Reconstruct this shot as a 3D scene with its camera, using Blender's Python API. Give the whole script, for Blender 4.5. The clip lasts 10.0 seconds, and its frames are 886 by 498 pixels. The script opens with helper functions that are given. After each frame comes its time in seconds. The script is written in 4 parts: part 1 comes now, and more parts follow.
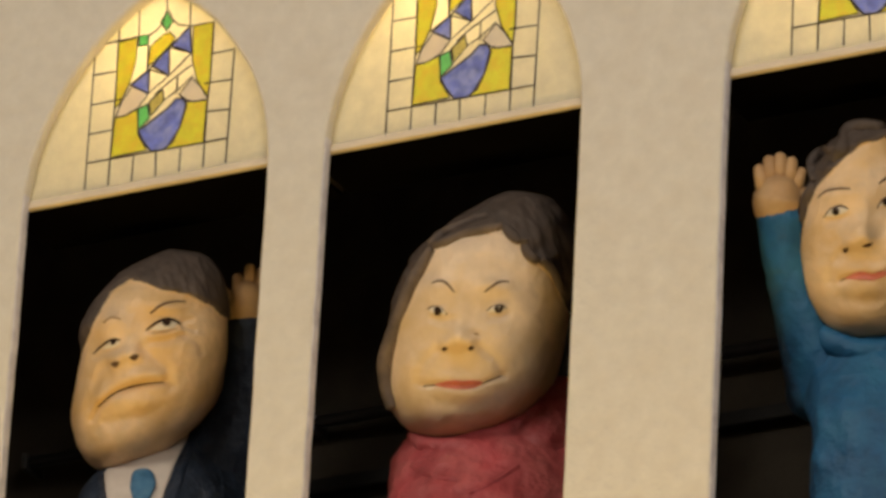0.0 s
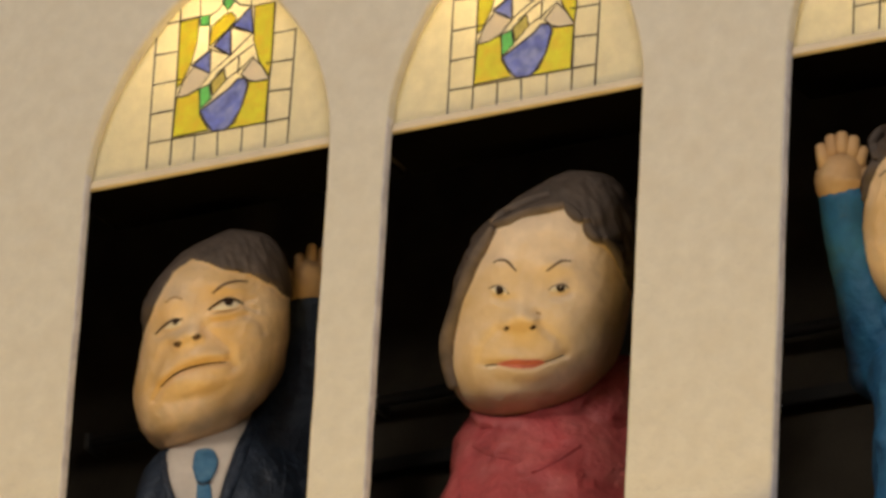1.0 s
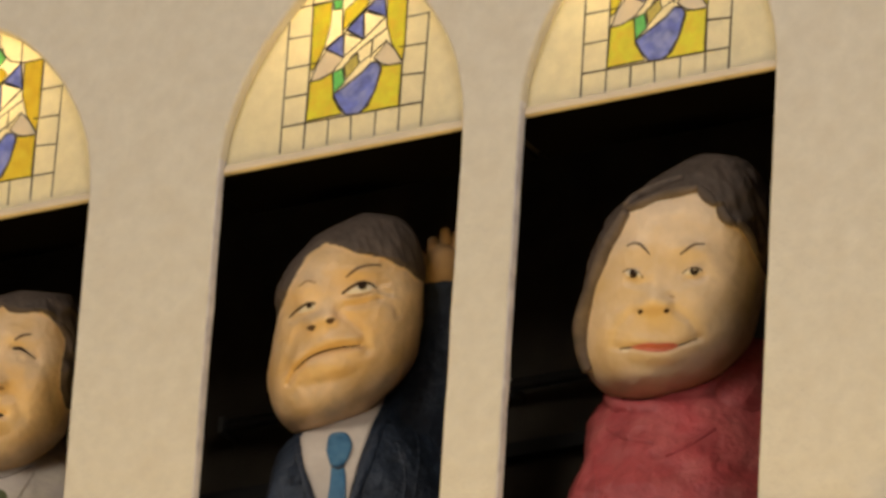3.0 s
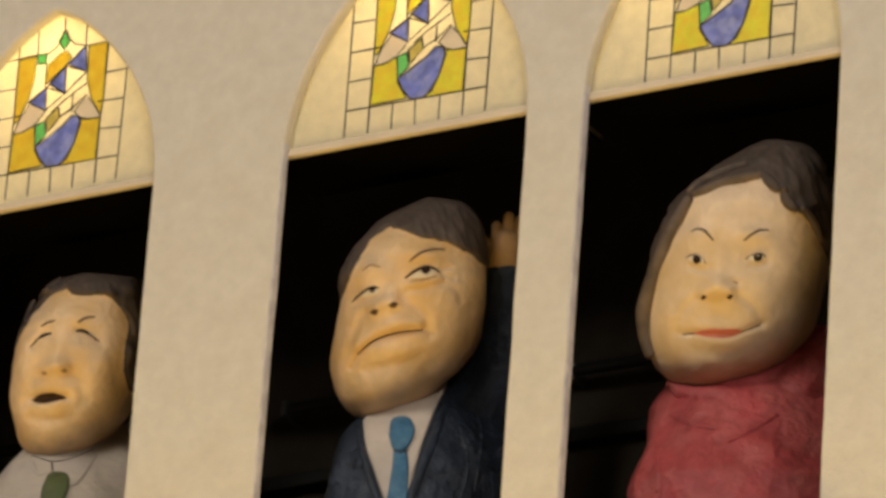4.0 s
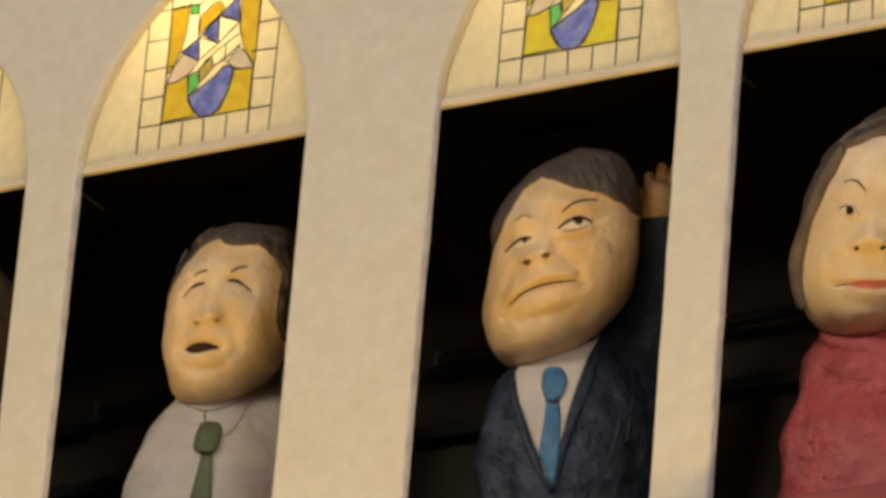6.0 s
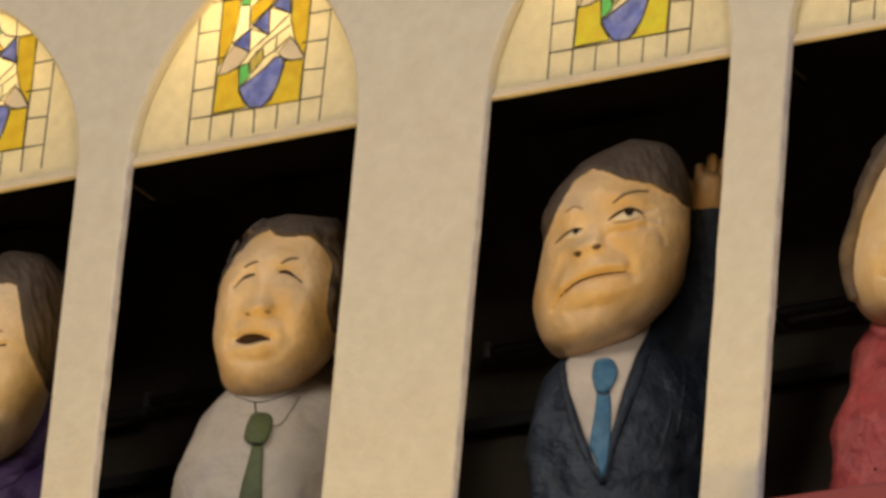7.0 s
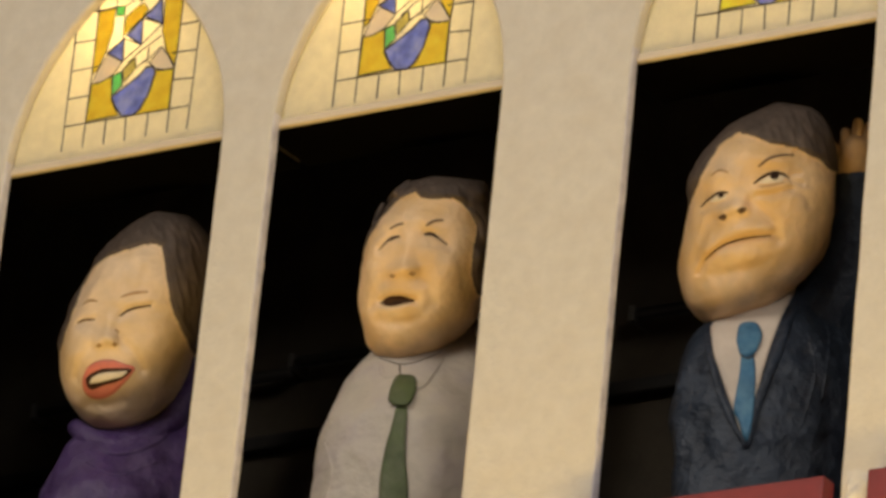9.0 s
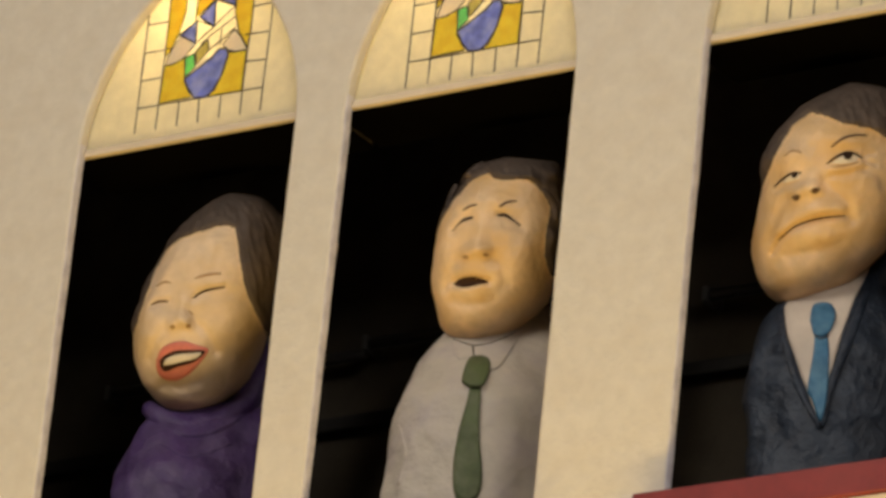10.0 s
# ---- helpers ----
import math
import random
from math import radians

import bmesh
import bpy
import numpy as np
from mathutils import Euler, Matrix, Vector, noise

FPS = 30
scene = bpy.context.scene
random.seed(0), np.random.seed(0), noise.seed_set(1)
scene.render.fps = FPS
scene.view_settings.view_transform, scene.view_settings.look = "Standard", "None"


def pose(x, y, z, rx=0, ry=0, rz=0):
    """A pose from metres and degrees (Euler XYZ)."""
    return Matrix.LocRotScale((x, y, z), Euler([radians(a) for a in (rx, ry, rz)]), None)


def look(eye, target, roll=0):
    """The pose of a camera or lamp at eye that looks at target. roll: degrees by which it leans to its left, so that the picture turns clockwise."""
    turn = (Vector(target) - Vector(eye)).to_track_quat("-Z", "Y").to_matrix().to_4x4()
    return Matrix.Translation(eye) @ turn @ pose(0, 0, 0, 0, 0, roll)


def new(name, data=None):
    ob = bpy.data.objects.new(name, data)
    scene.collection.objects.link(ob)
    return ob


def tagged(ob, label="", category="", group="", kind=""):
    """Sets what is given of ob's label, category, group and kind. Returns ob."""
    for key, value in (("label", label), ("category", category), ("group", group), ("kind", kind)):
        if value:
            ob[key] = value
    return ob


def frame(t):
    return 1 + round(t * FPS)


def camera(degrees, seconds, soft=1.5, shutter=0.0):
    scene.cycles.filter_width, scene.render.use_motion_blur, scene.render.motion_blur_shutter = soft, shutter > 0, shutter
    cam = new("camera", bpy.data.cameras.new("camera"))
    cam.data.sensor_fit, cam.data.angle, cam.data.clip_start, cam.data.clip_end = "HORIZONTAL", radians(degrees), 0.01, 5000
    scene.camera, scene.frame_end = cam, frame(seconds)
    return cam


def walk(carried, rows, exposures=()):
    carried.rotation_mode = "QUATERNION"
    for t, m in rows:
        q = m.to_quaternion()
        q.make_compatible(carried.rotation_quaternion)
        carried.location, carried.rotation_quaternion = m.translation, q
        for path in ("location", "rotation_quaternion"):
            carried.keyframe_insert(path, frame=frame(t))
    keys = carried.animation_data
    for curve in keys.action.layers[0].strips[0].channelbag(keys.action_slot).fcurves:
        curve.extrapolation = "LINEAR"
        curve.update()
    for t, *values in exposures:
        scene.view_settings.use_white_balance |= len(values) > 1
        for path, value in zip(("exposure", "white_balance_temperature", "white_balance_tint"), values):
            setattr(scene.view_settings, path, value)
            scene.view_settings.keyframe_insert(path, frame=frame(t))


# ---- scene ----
from mathutils.bvhtree import BVHTree

cam = camera(7.476, 10.0, soft=3.4)
Z0 = 5.82                      # height of the lunette boards' lower edge
EYE = (4.952, -7.527, Z0 - 4.187)


def aim(yaw, pitch, roll):
    y, p = radians(yaw), radians(pitch)
    way = Vector((math.sin(y) * math.cos(p), math.cos(y) * math.cos(p), math.sin(p)))
    return look(EYE, Vector(EYE) + way, roll)


walk(cam, [
    (0.0, aim(-29.470, 24.838, 3.129)),
    (0.5, aim(-29.717, 24.777, 3.235)),
    (1.0, aim(-30.034, 24.635, 3.250)),
    (1.5, aim(-30.583, 24.639, 3.407)),
    (2.0, aim(-30.935, 24.409, 3.492)),
    (2.5, aim(-31.130, 24.370, 3.414)),
    (2.7, aim(-31.169, 24.417, 3.552)),
    (3.8, aim(-31.642, 24.321, 4.052)),
    (4.0, aim(-31.840, 24.261, 4.208)),
    (4.5, aim(-32.193, 24.276, 4.349)),
    (5.0, aim(-32.562, 24.044, 4.425)),
    (5.5, aim(-32.880, 23.889, 4.576)),
    (5.7, aim(-33.009, 23.809, 4.671)),
    (6.8, aim(-33.548, 23.665, 5.221)),
    (7.0, aim(-33.670, 23.631, 5.079)),
    (7.5, aim(-33.904, 23.537, 5.200)),
    (8.0, aim(-34.279, 23.434, 5.387)),
    (8.5, aim(-34.515, 23.393, 5.592)),
    (9.0, aim(-34.965, 23.199, 5.863)),
    (9.5, aim(-35.275, 23.059, 5.575)),
    (10.0, aim(-35.617, 22.976, 5.985)),
], exposures=[(0.0, 0.0), (5.0, 0.03), (10.0, 0.08)])

# ---- light ----
world = bpy.data.worlds.new("hall_air")
scene.world = world
world.use_nodes = True
world.node_tree.nodes["Background"].inputs[0].default_value = (1.0, 0.86, 0.68, 1)
world.node_tree.nodes["Background"].inputs[1].default_value = 0.37


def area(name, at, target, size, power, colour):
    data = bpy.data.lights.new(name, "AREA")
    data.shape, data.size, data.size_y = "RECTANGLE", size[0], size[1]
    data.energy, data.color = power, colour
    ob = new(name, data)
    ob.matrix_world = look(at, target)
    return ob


# Unseen high fill, added as main light; the hall's own lamps are unknown.
area("unseen_top_fill", (-1.0, -6.5, 8.6), (0.0, 0.0, 5.3), (3.5, 2.0), 256, (1.0, 0.94, 0.875))
# Unseen cool fill, added on the right to brighten the window reveals.
area("unseen_side_fill", (6.0, -5.5, 7.0), (0.0, 0.0, 5.4), (2.0, 2.0), 158, (0.97, 0.93, 0.89))
# Unseen warm fill, added low down to yellow the undersides of the chins.
area("unseen_low_fill", (0.1, -0.62, 3.7), (0.1, 0.12, 5.5), (4.5, 0.22), 52, (1.0, 0.69, 0.22))


# ---- materials ----
def material(name, base, rough=0.7, vary=0.12, scale=20.0, bump=0.2, grain=160.0, metal=0.0, tint=None, mix=0.0, mscale=6.0, spec=0.35, distance=0.002):
    """Painted or plastered surface: two scales of tone, a fine relief, and patches of a second colour."""
    m = bpy.data.materials.new(name)
    m.use_nodes = True
    nt = m.node_tree
    n, l = nt.nodes, nt.links
    bsdf = n["Principled BSDF"]
    bsdf.inputs["Roughness"].default_value, bsdf.inputs["Metallic"].default_value = rough, metal
    bsdf.inputs["Specular IOR Level"].default_value = spec
    tc = n.new("ShaderNodeTexCoord")
    big, fine = n.new("ShaderNodeTexNoise"), n.new("ShaderNodeTexNoise")
    for node, s, d in ((big, scale, 5.0), (fine, grain, 3.0)):
        node.inputs["Scale"].default_value, node.inputs["Detail"].default_value = s, d
        l.new(tc.outputs["Object"], node.inputs["Vector"])
    add = n.new("ShaderNodeMath")
    add.operation = "MULTIPLY_ADD"
    l.new(fine.outputs["Fac"], add.inputs[0])
    add.inputs[1].default_value = 0.35
    l.new(big.outputs["Fac"], add.inputs[2])
    ramp = n.new("ShaderNodeValToRGB")
    lo, hi = [max(0.0, c * (1 - vary)) for c in base], [min(1.0, c * (1 + vary)) for c in base]
    ramp.color_ramp.elements[0].position, ramp.color_ramp.elements[0].color = 0.4, (*lo, 1)
    ramp.color_ramp.elements[1].position, ramp.color_ramp.elements[1].color = 0.95, (*hi, 1)
    l.new(add.outputs[0], ramp.inputs[0])
    colour = ramp.outputs[0]
    if tint:
        patch = n.new("ShaderNodeTexNoise")
        patch.inputs["Scale"].default_value, patch.inputs["Detail"].default_value = mscale, 6.0
        l.new(tc.outputs["Object"], patch.inputs["Vector"])
        edge = n.new("ShaderNodeMapRange")
        edge.inputs[1].default_value, edge.inputs[2].default_value, edge.inputs[4].default_value = 0.42, 0.68, mix
        l.new(patch.outputs["Fac"], edge.inputs[0])
        blend = n.new("ShaderNodeMix")
        blend.data_type = "RGBA"
        l.new(edge.outputs[0], blend.inputs[0])
        l.new(colour, blend.inputs[6])
        blend.inputs[7].default_value = (*tint, 1)
        colour = blend.outputs[2]
    l.new(colour, bsdf.inputs["Base Color"])
    if bump:
        b = n.new("ShaderNodeBump")
        b.inputs["Strength"].default_value, b.inputs["Distance"].default_value = bump, distance
        l.new(add.outputs[0], b.inputs["Height"])
        l.new(b.outputs[0], bsdf.inputs["Normal"])
    return m


PLASTER = material("cream_plaster", (0.66, 0.605, 0.51), 0.9, 0.06, 42, 0.6, 150, tint=(0.58, 0.50, 0.39), mix=0.30, mscale=18, spec=0.15, distance=0.004)
JAMB = material("lilac_white_paint", (0.70, 0.66, 0.67), 0.8, 0.12, 40, 0.5, 120, tint=(0.40, 0.37, 0.42), mix=0.6, mscale=34)
BLACK = material("black_cloth", (0.065, 0.053, 0.038), 0.95, 0.3, 12, 0.3, 200, spec=0.1)
BAFFLE_BLACK = material("matt_black_baffle", (0.0025, 0.002, 0.0016), 0.95, 0.2, 12, 0.2, 200, spec=0.0)
FILLER = material("pale_plaster_filler", (0.68, 0.63, 0.55), 0.9, 0.08, 40, 0.7, 150, spec=0.15, distance=0.003)
HALL = material("hall_paint", (0.60, 0.52, 0.42), 0.9, 0.05, 2, 0.1, 60)
FLOOR = material("hall_floor_stone", (0.35, 0.30, 0.25), 0.5, 0.1, 3, 0.1, 60)
RED_RAIL = material("red_painted_wood", (0.165, 0.020, 0.022), 0.5, 0.2, 30, 0.25, 90, tint=(0.22, 0.035, 0.034), mix=0.6)
CREAM_WOOD = material("cream_painted_wood", (0.66, 0.55, 0.40), 0.6, 0.08, 20, 0.2, 90)
SKIN = material("ochre_skin_paint", (0.71, 0.50, 0.29), 0.45, 0.20, 26, 0.7, 60, tint=(0.61, 0.375, 0.145), mix=0.85, mscale=15, distance=0.006)
SKIN_PALE = material("pale_skin_paint", (0.70, 0.525, 0.345), 0.46, 0.15, 24, 0.55, 60, tint=(0.57, 0.385, 0.175), mix=0.75, mscale=13, distance=0.005)
HAND_PAINT = material("dark_ochre_hand_paint", (0.50, 0.31, 0.14), 0.55, 0.2, 24, 0.5, 60, tint=(0.36, 0.20, 0.09), mix=0.7, mscale=20, distance=0.004)
HAIR_BROWN = material("umber_brown_hair_paint", (0.125, 0.088, 0.062), 0.65, 0.35, 34, 0.7, 80, tint=(0.05, 0.036, 0.03), mix=0.7, mscale=30, distance=0.003)
HAIR = material("brown_black_hair_paint", (0.074, 0.052, 0.038), 0.65, 0.3, 30, 0.6, 70, distance=0.003)
LINE = material("dark_brown_line_paint", (0.030, 0.017, 0.010), 0.9, 0.2, 40, 0.0, spec=0.1)
# Brown for faint brows, and for shade painted into face creases and nostrils.
CREASE = material("brown_brow_and_crease_shade_paint", (0.34, 0.20, 0.09), 0.6, 0.2, 40, 0.0)
BROW = material("umber_brow_paint", (0.10, 0.055, 0.028), 0.6, 0.2, 40, 0.0)
# Shade along collar and tie seams, painted as dark lines.
SEAM_SHADE = material("dark_seam_shade_paint", (0.06, 0.045, 0.035), 0.7, 0.2, 40, 0.0)
# Cream for eye whites and teeth, and for painted glints.
EYE_GLINT_WHITE = material("cream_eye_glint_paint", (0.70, 0.60, 0.44), 0.8, 0.08, 40, 0.0)
NOSTRIL = material("umber_paint", (0.05, 0.025, 0.012), 0.9, 0.2, 40, 0.0, spec=0.1)
LIP = material("coral_lip_paint", (0.58, 0.17, 0.115), 0.45, 0.15, 60, 0.1)
SUIT = material("navy_suit_paint", (0.019, 0.027, 0.042), 0.5, 0.45, 26, 1.0, 80, tint=(0.042, 0.054, 0.075), mix=0.7, mscale=34, distance=0.012)
COLLAR = material("peach_white_collar_paint", (0.64, 0.55, 0.45), 0.65, 0.10, 24, 0.4, 75, tint=(0.52, 0.43, 0.34), mix=0.6, mscale=20, distance=0.006)
SHIRT = material("white_shirt_paint", (0.56, 0.49, 0.39), 0.52, 0.12, 20, 0.55, 75, tint=(0.45, 0.385, 0.345), mix=0.85, mscale=20, distance=0.012)
RED_TOP = material("crimson_top_paint", (0.40, 0.062, 0.062), 0.5, 0.28, 24, 1.0, 80, tint=(0.54, 0.15, 0.135), mix=0.6, mscale=20, distance=0.012)
BLUE_TOP = material("blue_top_paint", (0.015, 0.096, 0.20), 0.52, 0.30, 22, 0.75, 75, tint=(0.030, 0.15, 0.26), mix=0.85, mscale=20, distance=0.012)
PURPLE_TOP = material("purple_top_paint", (0.060, 0.030, 0.105), 0.52, 0.35, 24, 0.75, 75, tint=(0.11, 0.075, 0.16), mix=0.85, mscale=20, distance=0.012)
TIE_BLUE = material("sky_blue_tie_paint", (0.045, 0.150, 0.26), 0.55, 0.25, 30, 0.8, 90, tint=(0.10, 0.23, 0.33), mix=0.8, mscale=45, distance=0.004)
TIE_GREEN = material("olive_green_tie_paint", (0.085, 0.108, 0.042), 0.6, 0.3, 24, 0.8, 90, tint=(0.14, 0.15, 0.08), mix=0.7, mscale=40, distance=0.004)
DOLL_PAINTS = [SKIN, SKIN_PALE, HAND_PAINT, HAIR_BROWN, HAIR, LINE, CREASE, BROW, SEAM_SHADE, EYE_GLINT_WHITE, NOSTRIL, LIP, SUIT, COLLAR, SHIRT, RED_TOP, BLUE_TOP, PURPLE_TOP, TIE_BLUE, TIE_GREEN]
LEAD = material("black_leading_paint", (0.045, 0.030, 0.016), 0.5, 0.2, 60, 0.1)
BOX_WHITE = material("white_box_paint", (0.80, 0.78, 0.72), 0.8, 0.03, 10, 0.05)
ROD_BLACK = material("satin_black_metal", (0.022, 0.019, 0.016), 0.38, 0.2, 30, 0.1, 90, spec=0.5)
BRACKET_GREY = material("dull_grey_metal", (0.16, 0.15, 0.14), 0.5, 0.2, 40, 0.2, 90, metal=0.6)
BATTEN = material("dark_stained_batten", (0.015, 0.013, 0.010), 0.8, 0.3, 20, 0.3, 80)


def glowing_sheet(name, base, through_share=0.42, vary=0.08, tint=None):
    """A thin painted acrylic sheet that lets some of the lamp behind it through."""
    m = material(name, base, 0.45, vary, 45, 0.1, 200, spec=0.3, tint=tint, mix=0.75, mscale=48)
    nt = m.node_tree
    bsdf, out = nt.nodes["Principled BSDF"], nt.nodes["Material Output"]
    trans, mix = nt.nodes.new("ShaderNodeBsdfTranslucent"), nt.nodes.new("ShaderNodeMixShader")
    nt.links.new(bsdf.inputs["Base Color"].links[0].from_socket, trans.inputs["Color"])
    mix.inputs[0].default_value = through_share
    nt.links.new(bsdf.outputs[0], mix.inputs[1])
    nt.links.new(trans.outputs[0], mix.inputs[2])
    nt.links.new(mix.outputs[0], out.inputs["Surface"])
    return m


SHEET = glowing_sheet("milky_acrylic", (0.90, 0.82, 0.59))
GLASS_LEMON = glowing_sheet("lemon_yellow_glass_paint", (0.97, 0.88, 0.06), vary=0.12, tint=(0.98, 0.76, 0.06))
GLASS_AMBER = glowing_sheet("amber_yellow_glass_paint", (0.98, 0.73, 0.05), vary=0.12, tint=(0.98, 0.85, 0.08))
GLASS_BLUE = glowing_sheet("cobalt_glass_paint", (0.26, 0.31, 0.76), vary=0.3, tint=(0.60, 0.63, 0.92))
GLASS_GREEN = glowing_sheet("green_glass_paint", (0.28, 0.82, 0.24), vary=0.2)
GLASS_OLIVE = glowing_sheet("olive_glass_paint", (0.75, 0.66, 0.18), vary=0.15)
GLASS_MILK = glowing_sheet("milk_glass_paint", (0.92, 0.83, 0.65), vary=0.06)


# ---- mesh helpers ----
def mesh_object(name, bm, mats, parent=None, label=""):
    data = bpy.data.meshes.new(name)
    bm.normal_update()
    bm.to_mesh(data)
    bm.free()
    for m in mats if isinstance(mats, (list, tuple)) else [mats]:
        data.materials.append(m)
    ob = new(name, data)
    if parent:
        ob.parent = parent
    if label:
        ob["label"] = label
    return ob


def part(name, bm, mat, parent, label=""):
    return mesh_object(name, bm, mat, parent, label)


def box(bm, lo, hi, bevel=0.0, segments=2):
    r = bmesh.ops.create_cube(bm, size=1)
    vs = r["verts"]
    lo, hi = Vector(lo), Vector(hi)
    for v in vs:
        v.co = Vector([(lo[k] + hi[k]) / 2 + v.co[k] * (hi[k] - lo[k]) for k in range(3)])
    if bevel:
        edges = {e for v in vs for e in v.link_edges}
        bmesh.ops.bevel(bm, geom=list(edges), offset=bevel, segments=segments, affect="EDGES", profile=0.6)


def boxed(lo, hi, bevel=0.0, segments=2):
    bm = bmesh.new()
    box(bm, lo, hi, bevel, segments)
    return bm


def spline(keys, s):
    """Smooth value at s through (position, value...) keys."""
    if s <= keys[0][0]:
        return Vector(keys[0][1:])
    if s >= keys[-1][0]:
        return Vector(keys[-1][1:])
    for i in range(len(keys) - 1):
        if s <= keys[i + 1][0]:
            break
    a, b = keys[i], keys[i + 1]
    p, n = keys[max(i - 1, 0)], keys[min(i + 2, len(keys) - 1)]
    h = b[0] - a[0]
    u = (s - a[0]) / h
    out = []
    for k in range(1, len(a)):
        ma = (b[k] - p[k]) / (b[0] - p[0]) * h
        mb = (n[k] - a[k]) / (n[0] - a[0]) * h
        out.append((2 * u**3 - 3 * u**2 + 1) * a[k] + (u**3 - 2 * u**2 + u) * ma + (3 * u**2 - 2 * u**3) * b[k] + (u**3 - u**2) * mb)
    return Vector(out)


# ---- the front with its windows ----
PITCH_IN, PITCH_OUT = 0.506, 0.637
LEFTS = {"purple": -PITCH_OUT - PITCH_IN, "white": -PITCH_OUT, "navy": 0.0, "red": PITCH_IN, "blue": PITCH_IN + PITCH_OUT}
OPEN_L, OPEN_R = -0.011, 0.400     # opening's edges, from a window's own origin
THICK = 0.017
SILL = Z0 - 0.80
ARCH = [(0.0, 0.2055, 0), (0.06, 0.2005, 0), (0.12, 0.1845, 0), (0.17, 0.1615, 0), (0.22, 0.1285, 0), (0.27, 0.0845, 0), (0.31, 0.033, 0), (0.326, 0.0, 0)]


def opening(x, grow=0.0, worn=0.0):
    """Outline of an opening, clockwise from its lower left corner; worn: how uneven its edge is."""
    mid = x + (OPEN_L + OPEN_R) / 2
    rise = [0.326 * (1 - (1 - k / 18) ** 1.6) for k in range(19)]
    side = [(spline(ARCH, h)[0] + grow, h + grow * h / 0.326) for h in rise]
    side[-1] = (0.0, 0.326 + grow)
    jamb = [(0.2055 + grow, SILL - Z0 + (Z0 - SILL) * k / 16) for k in range(16)]
    left = [(mid - w, Z0 + h) for w, h in jamb + side]
    right = [(mid + w, Z0 + h) for w, h in (jamb + side)[-2::-1]]
    out = []
    for px, pz in left + right:
        n = noise.noise((px * 9, pz * 23, 1.7)) + 0.6 * noise.noise((px * 40, pz * 70, 4.1))
        out.append((px + worn * n, pz))
    return out


def facade():
    """The wall plate with its five arched openings cut through, their front edges rounded and uneven."""
    bm = bmesh.new()
    outer = [bm.verts.new((px, 0.0, pz)) for px, pz in ((-4.0, 0.0), (4.2, 0.0), (4.2, 9.0), (-4.0, 9.0))]
    edges = [bm.edges.new((outer[k], outer[(k + 1) % 4])) for k in range(4)]
    sleeves = []
    for x in LEFTS.values():
        rings = []
        for grow, y in ((0.005, 0.0), (0.0016, 0.0014), (0.0, 0.005), (0.0, THICK)):
            rings.append([bm.verts.new((px, y, pz)) for px, pz in opening(x, grow, 0.0012)])
        first = rings[0]
        edges += [bm.edges.new((first[k], first[(k + 1) % len(first)])) for k in range(len(first))]
        sleeves.append(rings)
    bmesh.ops.triangle_fill(bm, use_beauty=True, use_dissolve=False, edges=edges)
    for rings in sleeves:
        for depth, (one, two) in enumerate(zip(rings, rings[1:])):
            for k in range(len(one)):
                j = (k + 1) % len(one)
                f = bm.faces.new((one[k], one[j], two[j], two[k]))
                low = one[k].co.z < Z0 + 0.02 and depth >= 1
                f.material_index, f.smooth = (1 if low else 0), True
    bmesh.ops.recalc_face_normals(bm, faces=bm.faces)
    if sum(f.normal.y * f.calc_area() for f in bm.faces) > 0:
        bmesh.ops.reverse_faces(bm, faces=bm.faces)
    return tagged(mesh_object("wall_front", bm, [PLASTER, JAMB]), "cream rough plaster wall with five arched window openings", "wall", kind="structure")


facade()


# ---- stained glass lunettes ----
GX = (0.077, 0.117, 0.157, 0.197, 0.237, 0.277, 0.317)
GZ = (0.030, 0.072, 0.120, 0.168, 0.216, 0.266)
GRID_LEADS = (
    [(GX[0], GZ[0]), (GX[0], 0.276)],
    [(GX[1], GZ[0]), (GX[1] + 0.001, 0.16), (GX[1] - 0.001, 0.300)],
    [(GX[6] - 0.002, GZ[0]), (GX[6], 0.216)],
    [(GX[5], GZ[0]), (GX[5], 0.139), (0.279, 0.168), (0.279, GZ[5])],
    [(GX[2], GZ[0]), (GX[2], 0.073)],
    [(GX[3], GZ[0]), (GX[3] - 0.002, 0.072)],
    [(GX[4], GZ[0]), (GX[4], 0.070)],
    [(GX[0], 0.073), (GX[6], 0.070)],
)
ROW_LEADS = (
    [(GX[0], GZ[2]), (GX[1], GZ[2])],
    [(GX[0], GZ[3]), (0.129, GZ[3])],
    [(GX[0], GZ[4] + 0.001), (GX[1], GZ[4])],
    [(GX[0], 0.265), (0.151, 0.267)],
    [(GX[5], GZ[2]), (GX[6], GZ[2] - 0.003)],
    [(0.270, GZ[3] - 0.001), (GX[6], GZ[3] - 0.003)],
    [(GX[5], GZ[4] - 0.002), (GX[6], GZ[4] - 0.002)],
    [(0.243, GZ[5]), (0.279, GZ[5])],
)
TOP_LEADS = (
    [(0.148, 0.318), (0.151, 0.267)],
    [(0.195, 0.322), (0.197, 0.298)],
    [(0.236, 0.309), (0.238, 0.267)],
    [(0.167, 0.264), (0.182, 0.272), (0.192, 0.284), (0.195, 0.300)],
    [(0.200, 0.300), (0.206, 0.285), (0.218, 0.273), (0.243, 0.266)],
)
